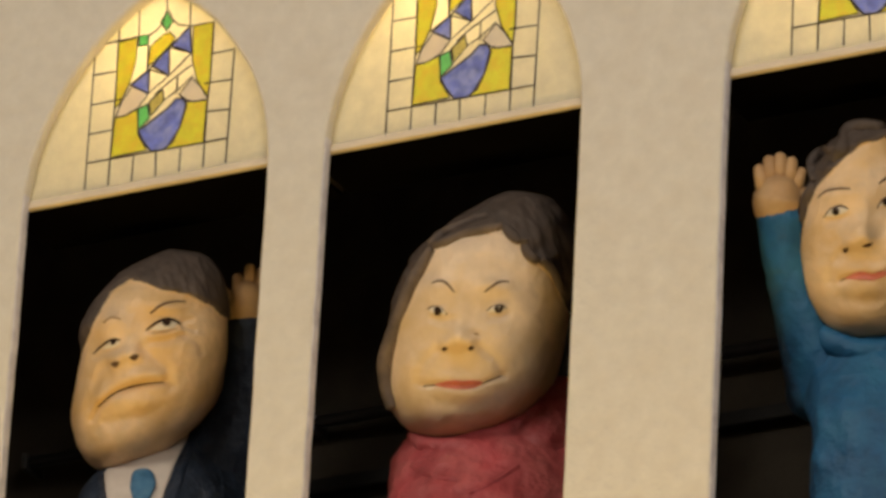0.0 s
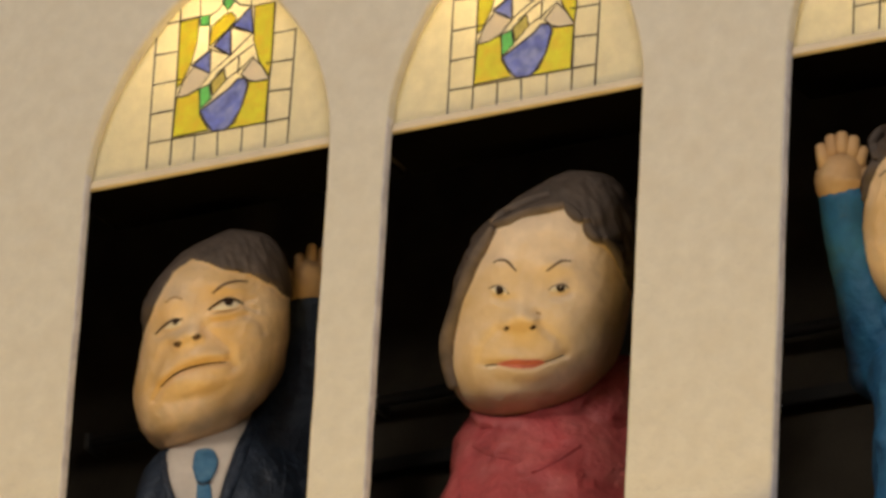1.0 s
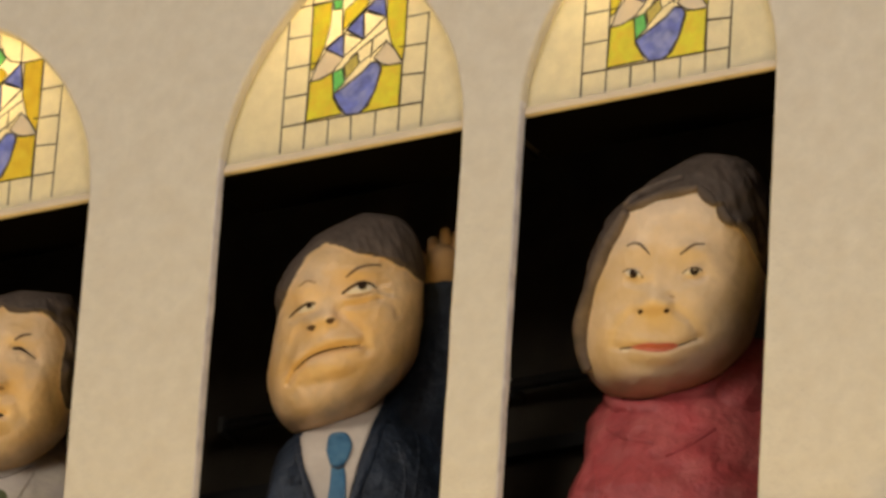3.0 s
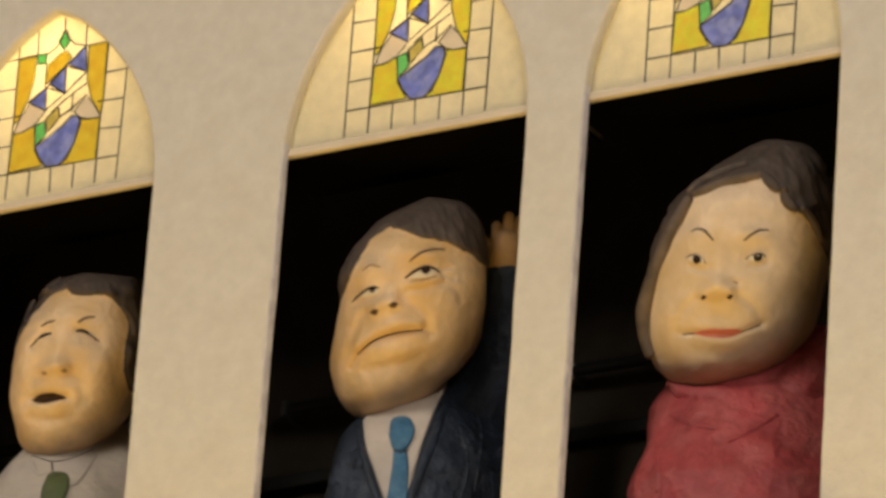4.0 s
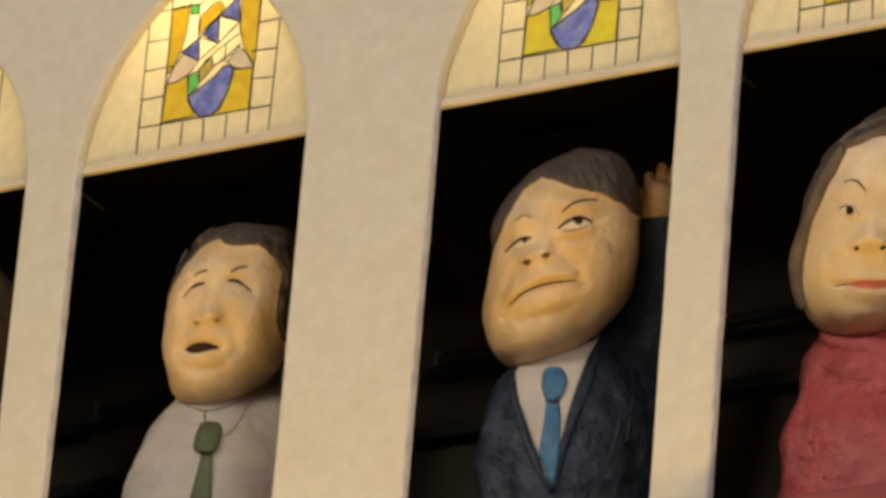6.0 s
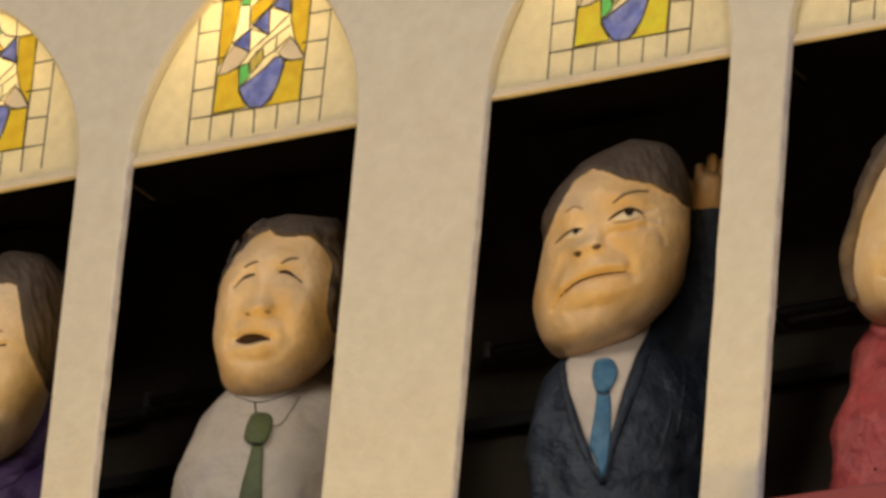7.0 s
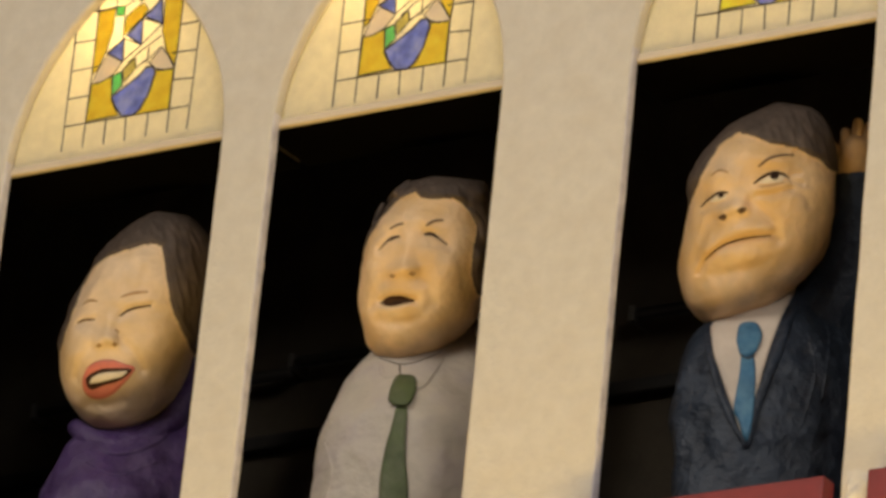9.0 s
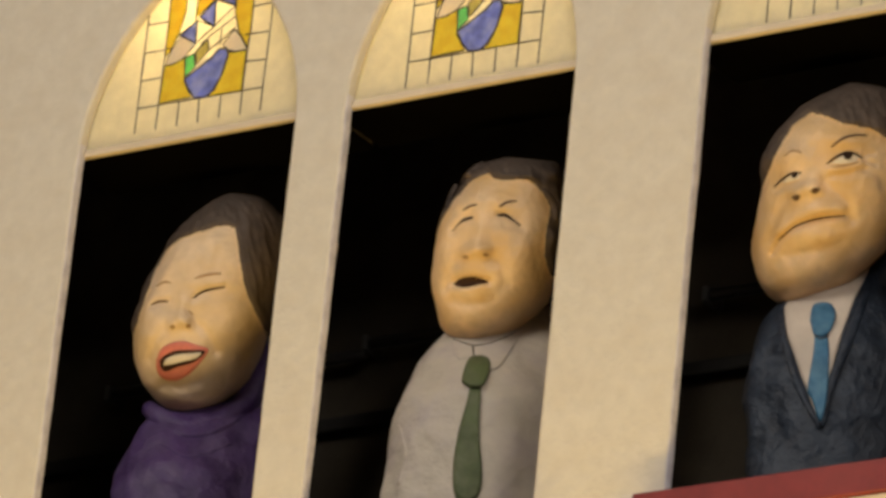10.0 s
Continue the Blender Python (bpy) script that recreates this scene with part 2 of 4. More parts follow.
SHIP_LEADS = (
    [(0.141, 0.188), (0.173, 0.208), (0.205, 0.238), (0.238, 0.267)],
    [(0.144, 0.187), (0.175, 0.169), (0.208, 0.192), (0.244, 0.222)],
    [(0.185, 0.164), (0.207, 0.180), (0.246, 0.202)],
    [(0.202, 0.153), (0.225, 0.165), (0.248, 0.183)],
    [(0.168, 0.250), (0.170, 0.208)],
    [(0.223, 0.186), (0.223, 0.158)],
    [(0.199, 0.170), (0.202, 0.153)],
    [(0.173, 0.208), (0.208, 0.192)],
    [(0.205, 0.238), (0.244, 0.222)],
)
YELLOW_PANES = (
    [(0.117, 0.264), (0.149, 0.265), (0.149, 0.228), (0.141, 0.192), (0.127, 0.162), (0.119, 0.155)],
    [(0.120, 0.139), (0.135, 0.139), (0.150, 0.144), (0.159, 0.146), (0.162, 0.105), (0.179, 0.076), (0.118, 0.075)],
    [(0.241, 0.142), (0.276, 0.139), (0.275, 0.071), (0.212, 0.071), (0.232, 0.102)],
    [(0.244, 0.266), (0.278, 0.266), (0.279, 0.168), (0.276, 0.145), (0.257, 0.174), (0.246, 0.209)],
    [(0.170, 0.213), (0.172, 0.246), (0.192, 0.261), (0.204, 0.264), (0.214, 0.252), (0.203, 0.238)],
)
BLUE_PANES = (
    [(0.236, 0.149), (0.242, 0.136), (0.234, 0.106), (0.222, 0.080), (0.206, 0.071), (0.186, 0.073), (0.171, 0.092), (0.162, 0.110), (0.178, 0.119), (0.210, 0.138), (0.223, 0.151)],
    [(0.238, 0.267), (0.244, 0.222), (0.209, 0.240)],
    [(0.205, 0.238), (0.208, 0.192), (0.177, 0.213)],
    [(0.173, 0.208), (0.175, 0.169), (0.144, 0.187)],
)
GREEN_PANES = (
    [(0.158, 0.146), (0.175, 0.151), (0.180, 0.127), (0.162, 0.112)],
    [(0.197, 0.298), (0.208, 0.280), (0.198, 0.267), (0.187, 0.284)],
    [(0.151, 0.267), (0.167, 0.266), (0.168, 0.250), (0.153, 0.250)],
)
OLIVE_PANES = (
    [(0.177, 0.154), (0.198, 0.170), (0.203, 0.153), (0.182, 0.131)],
)
MILK_PANES = (
    [(0.121, 0.139), (0.130, 0.165), (0.147, 0.186), (0.175, 0.168), (0.158, 0.148), (0.140, 0.140)],
    [(0.228, 0.157), (0.248, 0.180), (0.262, 0.165), (0.277, 0.141), (0.255, 0.140), (0.240, 0.146)],
)
SHEET_Y = THICK + 0.002


def ribbon(bm, pts, width, y, thick, x0, z0):
    """A flat painted line with rounded body, along points of the sheet."""
    rows = []
    fine = []
    for (ax, az), (bx, bz) in zip(pts, pts[1:]):
        fine += [(ax + (bx - ax) * k / 4, az + (bz - az) * k / 4) for k in range(4)]
    fine.append(pts[-1])
    for i, (px, pz) in enumerate(fine):
        a, b = fine[max(i - 1, 0)], fine[min(i + 1, len(fine) - 1)]
        t = Vector((b[0] - a[0], 0, b[1] - a[1])).normalized()
        n = Vector((-t.z, 0, t.x)) * width * (0.5 + 0.22 * noise.noise((px * 60 + x0 * 7, pz * 60, 0.3)))
        c = Vector((x0 + px, y, z0 + pz))
        rows.append([bm.verts.new(c + n), bm.verts.new(c + Vector((0, -thick, 0))), bm.verts.new(c - n)])
    for one, two in zip(rows, rows[1:]):
        for k in (0, 1):
            bm.faces.new((one[k], one[k + 1], two[k + 1], two[k]))


def plate(pts, y, thick, x0, z0):
    bm = bmesh.new()
    lo = [bm.verts.new((x0 + px, y - thick, z0 + pz)) for px, pz in pts]
    hi = [bm.verts.new((x0 + px, y - 0.0002, z0 + pz)) for px, pz in pts]
    bm.faces.new(lo)
    bm.faces.new(list(reversed(hi)))
    for i in range(len(lo)):
        j = (i + 1) % len(lo)
        bm.faces.new((lo[i], hi[i], hi[j], lo[j]))
    bmesh.ops.recalc_face_normals(bm, faces=bm.faces)
    return bm


def lunette(x, palette, dx, dz, lamp, power):
    root = new("stained_glass_lunette")
    mid = x + (OPEN_L + OPEN_R) / 2
    base = 0.011
    arch = [(px, pz) for px, pz in opening(x, 0.012) if pz > Z0 + 0.001]
    pts = [(arch[0][0], Z0 + base)] + [p for p in arch if p[1] > Z0 + base + 0.002] + [(arch[-1][0], Z0 + base)]
    part("sheet", plate(pts, SHEET_Y + 0.004, 0.004, 0.0, 0.0), SHEET, root, "glowing milky cream acrylic sheet")
    kinds = (("Y", YELLOW_PANES), ("B", BLUE_PANES), ("G", GREEN_PANES), ("O", OLIVE_PANES), ("M", MILK_PANES))
    for kind, outlines in kinds:
        for outline in outlines:
            part("pane", plate(outline, SHEET_Y, 0.0008, x + dx, Z0 + dz), palette[kind], root)
    bm = bmesh.new()
    for line in (*GRID_LEADS, *ROW_LEADS, *TOP_LEADS, *SHIP_LEADS):
        ribbon(bm, line, 0.0023, SHEET_Y - 0.0009, 0.0006, x + dx, Z0 + dz)
    for kind, outlines in kinds:
        for outline in outlines:
            ribbon(bm, outline + outline[:1], 0.0028 if kind == "B" else 0.0021, SHEET_Y - 0.0009, 0.0006, x + dx, Z0 + dz)
    part("leading", bm, LEAD, root, "thin black painted leading lines")
    part("bottom_strip", boxed((mid - 0.215, SHEET_Y - 0.0045, Z0 + base - 0.001), (mid + 0.215, SHEET_Y + 0.006, Z0 + base + 0.011), 0.002), CREAM_WOOD, root, "cream painted bottom moulding")
    # Made-up box of baffles, added to keep the lamp's light off the dolls.
    t, back, front = 0.006, 0.15, SHEET_Y + 0.006
    part("lamp_baffle_floor", boxed((mid - 0.245, front, Z0 + base), (mid + 0.245, back + t, Z0 + base + t)), BAFFLE_BLACK, root, "added black baffle under the lamp")
    part("lamp_baffle_back", boxed((mid - 0.238, back, Z0 + base + t), (mid + 0.238, back + t, Z0 + 0.42)), BOX_WHITE, root)
    part("lamp_baffle_top", boxed((mid - 0.238, front, Z0 + 0.42), (mid + 0.238, back + t, Z0 + 0.42 + t)), BOX_WHITE, root)
    for sx in (-1, 1):
        part("lamp_baffle_side", boxed((mid + sx * 0.241 - 0.003, front, Z0 + base + t), (mid + sx * 0.241 + 0.003, back + t, Z0 + 0.42 + t)), BLACK, root)
    data = bpy.data.lights.new("lunette_lamp", "POINT")
    data.energy, data.color, data.shadow_soft_size = power, (1.0, 0.85, 0.56), 0.05
    ob = new("lunette_lamp", data)
    ob.location = (mid + lamp[0], 0.098, Z0 + lamp[1])
    return tagged(root, "glowing cream arched panel painted like stained glass", "stained glass", "lunettes over the windows")


LEMON = {"Y": GLASS_LEMON, "B": GLASS_BLUE, "G": GLASS_GREEN, "O": GLASS_OLIVE, "M": GLASS_MILK}
AMBER = dict(LEMON, Y=GLASS_AMBER)
lunette(LEFTS["purple"], AMBER, 0.004, 0.007, (-0.03, 0.245), 1.9)
lunette(LEFTS["white"], AMBER, 0.006, -0.001, (-0.02, 0.25), 2.0)
lunette(LEFTS["navy"], LEMON, 0.005, -0.004, (-0.02, 0.245), 1.5)
lunette(LEFTS["red"], LEMON, 0.001, -0.013, (-0.05, 0.245), 1.6)
lunette(LEFTS["blue"], LEMON, 0.005, -0.004, (-0.03, 0.245), 2.2)

# ---- inside of the windows, and a plain shell round the place ----
for name, lo, hi, mat in (
    ("floor", (-9, -14, -0.1), (14, 1.5, 0.0), FLOOR),
    ("ceiling", (-9, -14, 9.0), (14, 1.5, 9.1), HALL),
    ("wall_west", (-9.1, -14, 0), (-9, 1.5, 9), HALL),
    ("wall_east", (14, -14, 0), (14.1, 1.5, 9), HALL),
    ("wall_south", (-9, -14.1, 0), (14, -14, 9), HALL),
    ("wall_back", (-9, 0.60, 0), (14, 0.66, 9), BLACK),
    ("stage_floor", (-3.0, THICK + 0.003, SILL - 0.03), (3.2, 0.60, SILL), BLACK),
):
    tagged(mesh_object(name, boxed(lo, hi), mat), kind="structure")
tagged(mesh_object("batten", boxed((-2.6, 0.575, Z0 - 0.250), (2.8, 0.600, Z0 - 0.226), 0.004), BATTEN), "dark stained horizontal batten on the black backing", "batten", kind="structure")


def support_rod(x, drop):
    """A thin black rod on a small grey bracket, screwed to the backing behind a doll."""
    root = new("support_rod")
    a, b, y, z, m = x - 0.322, x + 0.17, 0.560, Z0 - drop, 14
    bm = bmesh.new()
    rings = []
    for px, r in ((a - 0.006, 0.004), (a - 0.004, 0.0085), (a, 0.0095), (a + 0.16, 0.0092), (b, 0.0095), (b + 0.003, 0.006)):
        rings.append([bm.verts.new((px, y + r * math.cos(k * math.tau / m), z + r * math.sin(k * math.tau / m))) for k in range(m)])
    for one, two in zip(rings, rings[1:]):
        for k in range(m):
            bm.faces.new((one[k], one[(k + 1) % m], two[(k + 1) % m], two[k])).smooth = True
    bm.faces.new(rings[0])
    bm.faces.new(rings[-1])
    bmesh.ops.recalc_face_normals(bm, faces=bm.faces)
    part("rod", bm, ROD_BLACK, root)
    part("bracket", boxed((a - 0.014, y - 0.012, z - 0.013), (a - 0.005, 0.600, z + 0.013), 0.002), BRACKET_GREY, root, "small grey metal bracket")
    return tagged(root, "thin black metal rod on a grey bracket behind the doll", "rod", "rods behind the dolls")


for name, drop in (("purple", 0.132), ("white", 0.116), ("navy", 0.127), ("red", 0.141), ("blue", 0.140)):
    support_rod(LEFTS[name], drop)


def window_box(x):
    """Low red-capped front below an opening."""
    root = new("window_box")
    bm = boxed((x - 0.045, -0.031, Z0 - 0.764), (x + 0.391, 0.0005, Z0 - 0.715), 0.004, 3)
    for v in bm.verts:
        v.co.z += 0.0012 * noise.noise(v.co * 30)
    part("cap_rail", bm, RED_RAIL, root, "worn dark red painted cap rail")
    part("front_panel", boxed((x - 0.03, -0.024, Z0 - 1.05), (x + 0.380, 0.0005, Z0 - 0.7642), 0.003), CREAM_WOOD, root, "cream painted front panel")
    return tagged(root, "window box with red painted cap rail below the opening", "window box", "boxes below the windows")


for x in LEFTS.values():
    window_box(x)


def plaster_fill(x0, x1, z0, z1, seed):
    """Rough filler smeared over the wall beside a box, its rim sunk into the wall."""
    bm = bmesh.new()
    nx, nz, grid = 44, 34, []
    for i in range(nx + 1):
        row = []
        for k in range(nz + 1):
            s, t = i / nx, k / nz
            px, pz = x0 + (x1 - x0) * s, z0 + (z1 - z0) * t
            n = noise.noise((px * 60, pz * 60, seed)) + 0.6 * noise.noise((px * 150, pz * 150, seed))
            rim = min(1.0, 6 * (1 - t) * (0.7 + 0.5 * noise.noise((px * 25, 0.0, seed))))
            edge = min(1.0, 12 * s, 12 * (1 - s))
            row.append(bm.verts.new((px, 0.002 - max(0.0, 0.0045 + 0.003 * n) * max(0.0, min(rim, edge)), pz)))
        grid.append(row)
    for one, two in zip(grid, grid[1:]):
        for k in range(nz):
            f = bm.faces.new((one[k], two[k], two[k + 1], one[k + 1]))
            f.smooth = True
    return tagged(mesh_object("plaster_fill", bm, FILLER), "rough pale plaster filler smeared on the wall beside the box", "plaster", kind="structure")


for x in (LEFTS["white"], LEFTS["navy"], LEFTS["red"]):
    plaster_fill(x - 0.100, x - 0.012, Z0 - 0.80, Z0 - 0.690, x * 3.1)

# ---- dolls ----
def inside(p, q, poly):
    hit = False
    for i in range(len(poly)):
        (ax, ay), (bx, by) = poly[i], poly[i - 1]
        if (ay > q) != (by > q) and p < (bx - ax) * (q - ay) / (by - ay) + ax:
            hit = not hit
    return hit


def closest(at, one, two):
    way = two - one
    return one + way * min(max((at - one).dot(way) / max(way.length_squared, 1e-12), 0.0), 1.0)


def rim_gap(p, q, poly):
    """Distance from a point to an outline."""
    best = 1.0
    for i in range(len(poly)):
        (ax, ay), (bx, by) = poly[i - 1], poly[i]
        wx, wy = bx - ax, by - ay
        s = min(max(((p - ax) * wx + (q - ay) * wy) / (wx * wx + wy * wy + 1e-12), 0.0), 1.0)
        dx, dy = p - ax - s * wx, q - ay - s * wy
        best = min(best, dx * dx + dy * dy)
    return math.sqrt(best)


class Doll:
    """A papier-mache figure, modelled in the tilted frame in which it looks down into the hall: p across, q up, d into the depth."""

    def __init__(self, at, yaw, pitch, seed):
        yaw, pitch = radians(yaw), radians(pitch)
        self.r = Vector((math.cos(yaw), -math.sin(yaw), 0))
        self.a = Vector((math.sin(yaw) * math.cos(pitch), math.cos(yaw) * math.cos(pitch), math.sin(pitch)))
        self.u = self.r.cross(self.a)
        self.ahead = Vector((math.sin(yaw), math.cos(yaw), 0))
        self.o, self.rise = Vector(at) + Vector((0, 0, Z0)), 1 / math.cos(pitch)
        self.bm, self.tree, self.seed = bmesh.new(), None, len(seed) * 3.7 + ord(seed[0])
        self.grooves, self.curl = [], {"red": 1.0, "white": 1.5, "blue": 1.5}.get(seed, 0.25)

    def place(self, p, q, d=0.0):
        return self.o + self.r * p + self.u * q + self.a * d

    def head(self, rows):
        self.head_rows = [(q, c, w * w) for q, c, w in sorted(rows)]

    def bumps(self, rows):
        self.bump_rows = rows

    def body(self, rows):
        self.body_rows = sorted(rows)

    def groove(self, depth, width, pts):
        self.grooves.append((depth, width, [Vector(pt) for pt in pts]))

    def face(self, outline):
        self.face_outline = outline

    def skin_rings(self, rings, index):
        out = []
        for one, two in zip(rings, rings[1:]):
            n = len(one)
            for k in range(n):
                f = self.bm.faces.new((one[k], one[(k + 1) % n], two[(k + 1) % n], two[k]))
                f.material_index, f.smooth = index, True
                out.append(f)
        for ring in (rings[0], rings[-1]):
            f = self.bm.faces.new(ring)
            f.material_index = index
            out.append(f)
        return out

    def build(self, skin, cloth):
        rows, n, m = self.head_rows, 190, 236
        lo, hi = rows[0][0], rows[-1][0]
        rings, hairy = [], {}
        for i in range(n + 1):
            q = lo + (hi - lo) * (0.5 - 0.5 * math.cos(math.pi * (0.004 + 0.992 * i / n)))
            c, w2 = spline(rows, q)
            w = math.sqrt(max(w2, 4e-6))
            ring = []
            for k in range(m):
                th = math.pi + math.pi * k / 180 if k < 180 else math.pi * (k - 180) / 56
                cx, sx = math.cos(th), math.sin(th)
                p = c + w * cx
                d = 0.88 * w * sx
                jit = 0.003 * noise.noise((p * 55, q * 55, self.seed))
                hair = (not inside(p, q + jit, self.face_outline)) if sx < 0.12 else q > lo + 0.38 * (hi - lo)
                push = 0.0028 * noise.noise((p * 24, q * 24, d * 24 + self.seed)) - 0.0016 * abs(noise.noise((p * 60, q * 60, d * 60 + self.seed)))
                if hair:
                    strand = noise.noise((p * 130 + q * 40, q * 22, d * 90 + self.seed))
                    push += (0.0055 + 0.0022 * strand + self.curl * 0.005 * noise.noise((p * 48, q * 48, d * 48 + self.seed))) * (min(1.0, 0.15 + rim_gap(p, q, self.face_outline) / 0.007) if sx < 0.12 else min(1.0, (sx - 0.05) / 0.5) * min(1.0, (q - lo - 0.38 * (hi - lo)) / 0.03))
                p, d = p + push * cx, d + push * sx
                if sx < 0:
                    for bp, bq, amp, sp, sq in self.bump_rows:
                        d -= amp * math.exp(-(((p - bp) / sp) ** 2) - ((q - bq) / sq) ** 2)
                    at = Vector((p, q))
                    for depth, width, pts in self.grooves:
                        if (at - pts[len(pts) // 2]).length > 0.09:
                            continue
                        near = min((at - closest(at, one, two)).length for one, two in zip(pts, pts[1:]))
                        d += depth * math.exp(-((near / width) ** 2))
                v = self.bm.verts.new(self.place(p, q, d))
                hairy[v] = hair
                ring.append(v)
            rings.append(ring)
        hair_index, skin_index = DOLL_PAINTS.index(HAIR), DOLL_PAINTS.index(skin)
        for f in self.skin_rings(rings, skin_index):
            if sum(hairy[v] for v in f.verts) * 2 > len(f.verts):
                f.material_index = hair_index
        rows, n, m = self.body_rows, 90, 72
        lo, hi = rows[0][0], rows[-1][0]
        rings = []
        for i in range(n + 1):
            q = lo + (hi - lo) * i / n
            c, w = spline(rows, q)
            back = 0.045 + 0.10 * min(max(1 - (hi - q) / 0.16, 0.0), 1.0)
            ring = []
            for k in range(m):
                th = k * math.tau / m
                cx, sx = math.cos(th), math.sin(th)
                lump = 1 + 0.045 * noise.noise((cx * 2.2, sx * 2.2, q * 14 + self.seed)) + 0.022 * noise.noise((cx * 7, sx * 7, q * 45 + self.seed))
                fold = 0.006 * noise.noise((cx * 3 + q * 20, sx * 3, q * 12 + 9 + self.seed))
                ring.append(self.bm.verts.new(self.o + self.r * (c + (w * lump + fold) * cx) + self.ahead * (0.58 * w * lump + fold) * sx + Vector((0, 0, q * self.rise)) + self.a * back))
            rings.append(ring)
        self.trunk = BVHTree.FromPolygons([v.co.copy() for ring in rings for v in ring], [(i * m + k, i * m + (k + 1) % m, (i + 1) * m + (k + 1) % m, (i + 1) * m + k) for i in range(n) for k in range(m)])
        self.skin_rings(rings, DOLL_PAINTS.index(cloth))

    def tube(self, paint, rows, m=14, flat=1.0):
        pts = [(i, *row) for i, row in enumerate(rows)]
        rings, n = [], 6 * (len(rows) - 1)
        path = [spline(pts, i * (len(rows) - 1) / n) for i in range(n + 1)]
        for i, row in enumerate(path):
            a, b = path[max(i - 1, 0)], path[min(i + 1, n)]
            t = (self.place(*b[:3]) - self.place(*a[:3])).normalized()
            side = t.cross(self.a).normalized()
            up = side.cross(t)
            rings.append([self.bm.verts.new(self.place(*row[:3]) + (side * math.cos(k * math.tau / m) + up * flat * math.sin(k * math.tau / m)) * row[3] * (1 + 0.06 * noise.noise((k * 0.9, i * 0.5, self.seed)))) for k in range(m)])
        for ends in (0, -1):
            row, c = path[ends], self.place(*path[ends][:3])
            t = (c - self.place(*path[1 if ends == 0 else -2][:3])).normalized()
            rim = [v.co.copy() for v in rings[ends]]
            for step in (0.35, 0.7, 0.95):
                cap = [self.bm.verts.new(c + (co - c) * math.sqrt(1 - step * step) + t * row[3] * step * 0.8) for co in rim]
                rings.insert(0 if ends == 0 else len(rings), cap)
        self.skin_rings(rings, DOLL_PAINTS.index(paint))

    def fingers(self, paint, rows, d):
        for (ap, aq), (bp, bq), w in rows:
            mid = ((ap + bp) / 2 * 1.002, (aq + bq) / 2, d - 0.004)
            self.tube(paint, [(ap, aq, d, w), (*mid, w * 1.05), (bp, bq - w * 0.7, d, w * 0.9)], 10)

    def surface(self, p, q, trunk=False):
        if self.tree is None:
            self.tree = BVHTree.FromBMesh(self.bm)
        hit = (self.trunk if trunk else self.tree).ray_cast(self.place(p, q, -2.0), self.a)[0]
        return hit if hit else self.place(p, q, 0.05)

    def stroke(self, paint, width, pts, lift=0.0, trunk=False):
        """A raised painted line on the head, or on the clothes of the trunk."""
        keys = [(i, *pt) for i, pt in enumerate(pts)]
        n = 7 * (len(pts) - 1)
        path = [self.surface(*spline(keys, i * (len(pts) - 1) / n), trunk) - self.a * lift for i in range(n + 1)]
        rings = []
        for i, c in enumerate(path):
            t = (path[min(i + 1, n)] - path[max(i - 1, 0)]).normalized()
            side = t.cross(self.a).normalized()
            w = width / 2 * (0.45 + 0.55 * math.sin(math.pi * min(max(i / n, 0.06), 0.94)) ** 0.6)
            rings.append([self.bm.verts.new(c + side * w * math.cos(k * math.tau / 8) + self.a * 0.5 * w * math.sin(k * math.tau / 8)) for k in range(8)])
        self.skin_rings(rings, DOLL_PAINTS.index(paint))

    def patch(self, paint, lift, pts, trunk=False):
        """A raised, round-edged piece on the head, or on the clothes of the trunk."""
        n = len(pts)
        cp, cq = sum(p for p, q in pts) / n, sum(q for p, q in pts) / n
        keys = [(i, *pts[i % n]) for i in range(n + 1)]
        rim = [spline(keys, i / 4) for i in range(4 * n)]
        rings = []
        for share, up in ((1.0, -1.0), (0.97, 0.55), (0.88, 0.95), (0.75, 1.0), (0.5, 1.0), (0.25, 1.0), (0.05, 1.0)):
            ring = []
            for p, q in rim:
                p, q = cp + (p - cp) * share, cq + (q - cq) * share
                ring.append(self.bm.verts.new(self.surface(p, q, trunk) - self.a * (lift * up if up > 0 else -0.001)))
            rings.append(ring)
        self.skin_rings(rings, DOLL_PAINTS.index(paint))

    def finish(self, label):
        bmesh.ops.recalc_face_normals(self.bm, faces=self.bm.faces)
        return tagged(mesh_object("doll", self.bm, DOLL_PAINTS), label, "doll", "dolls in the windows")


d = Doll((0.119, 0.176, -0.18), -35.0, 23.2, "navy")
d.head([(0.1581, 0.0236, 0.0000), (0.1564, 0.0336, 0.0209), (0.1396, 0.0298, 0.0490), (0.1129, 0.0202, 0.0743), (0.0782, 0.0108, 0.0925), (0.0377, 0.0052, 0.1054), (-0.0058, 0.0039, 0.1057), (-0.0493, -0.0012, 0.1053), (-0.0897, -0.0127, 0.0960), (-0.1245, -0.0269, 0.0747), (-0.1512, -0.0412, 0.0487), (-0.1680, -0.0502, 0.0229), (-0.1737, -0.0552, 0.0000)])
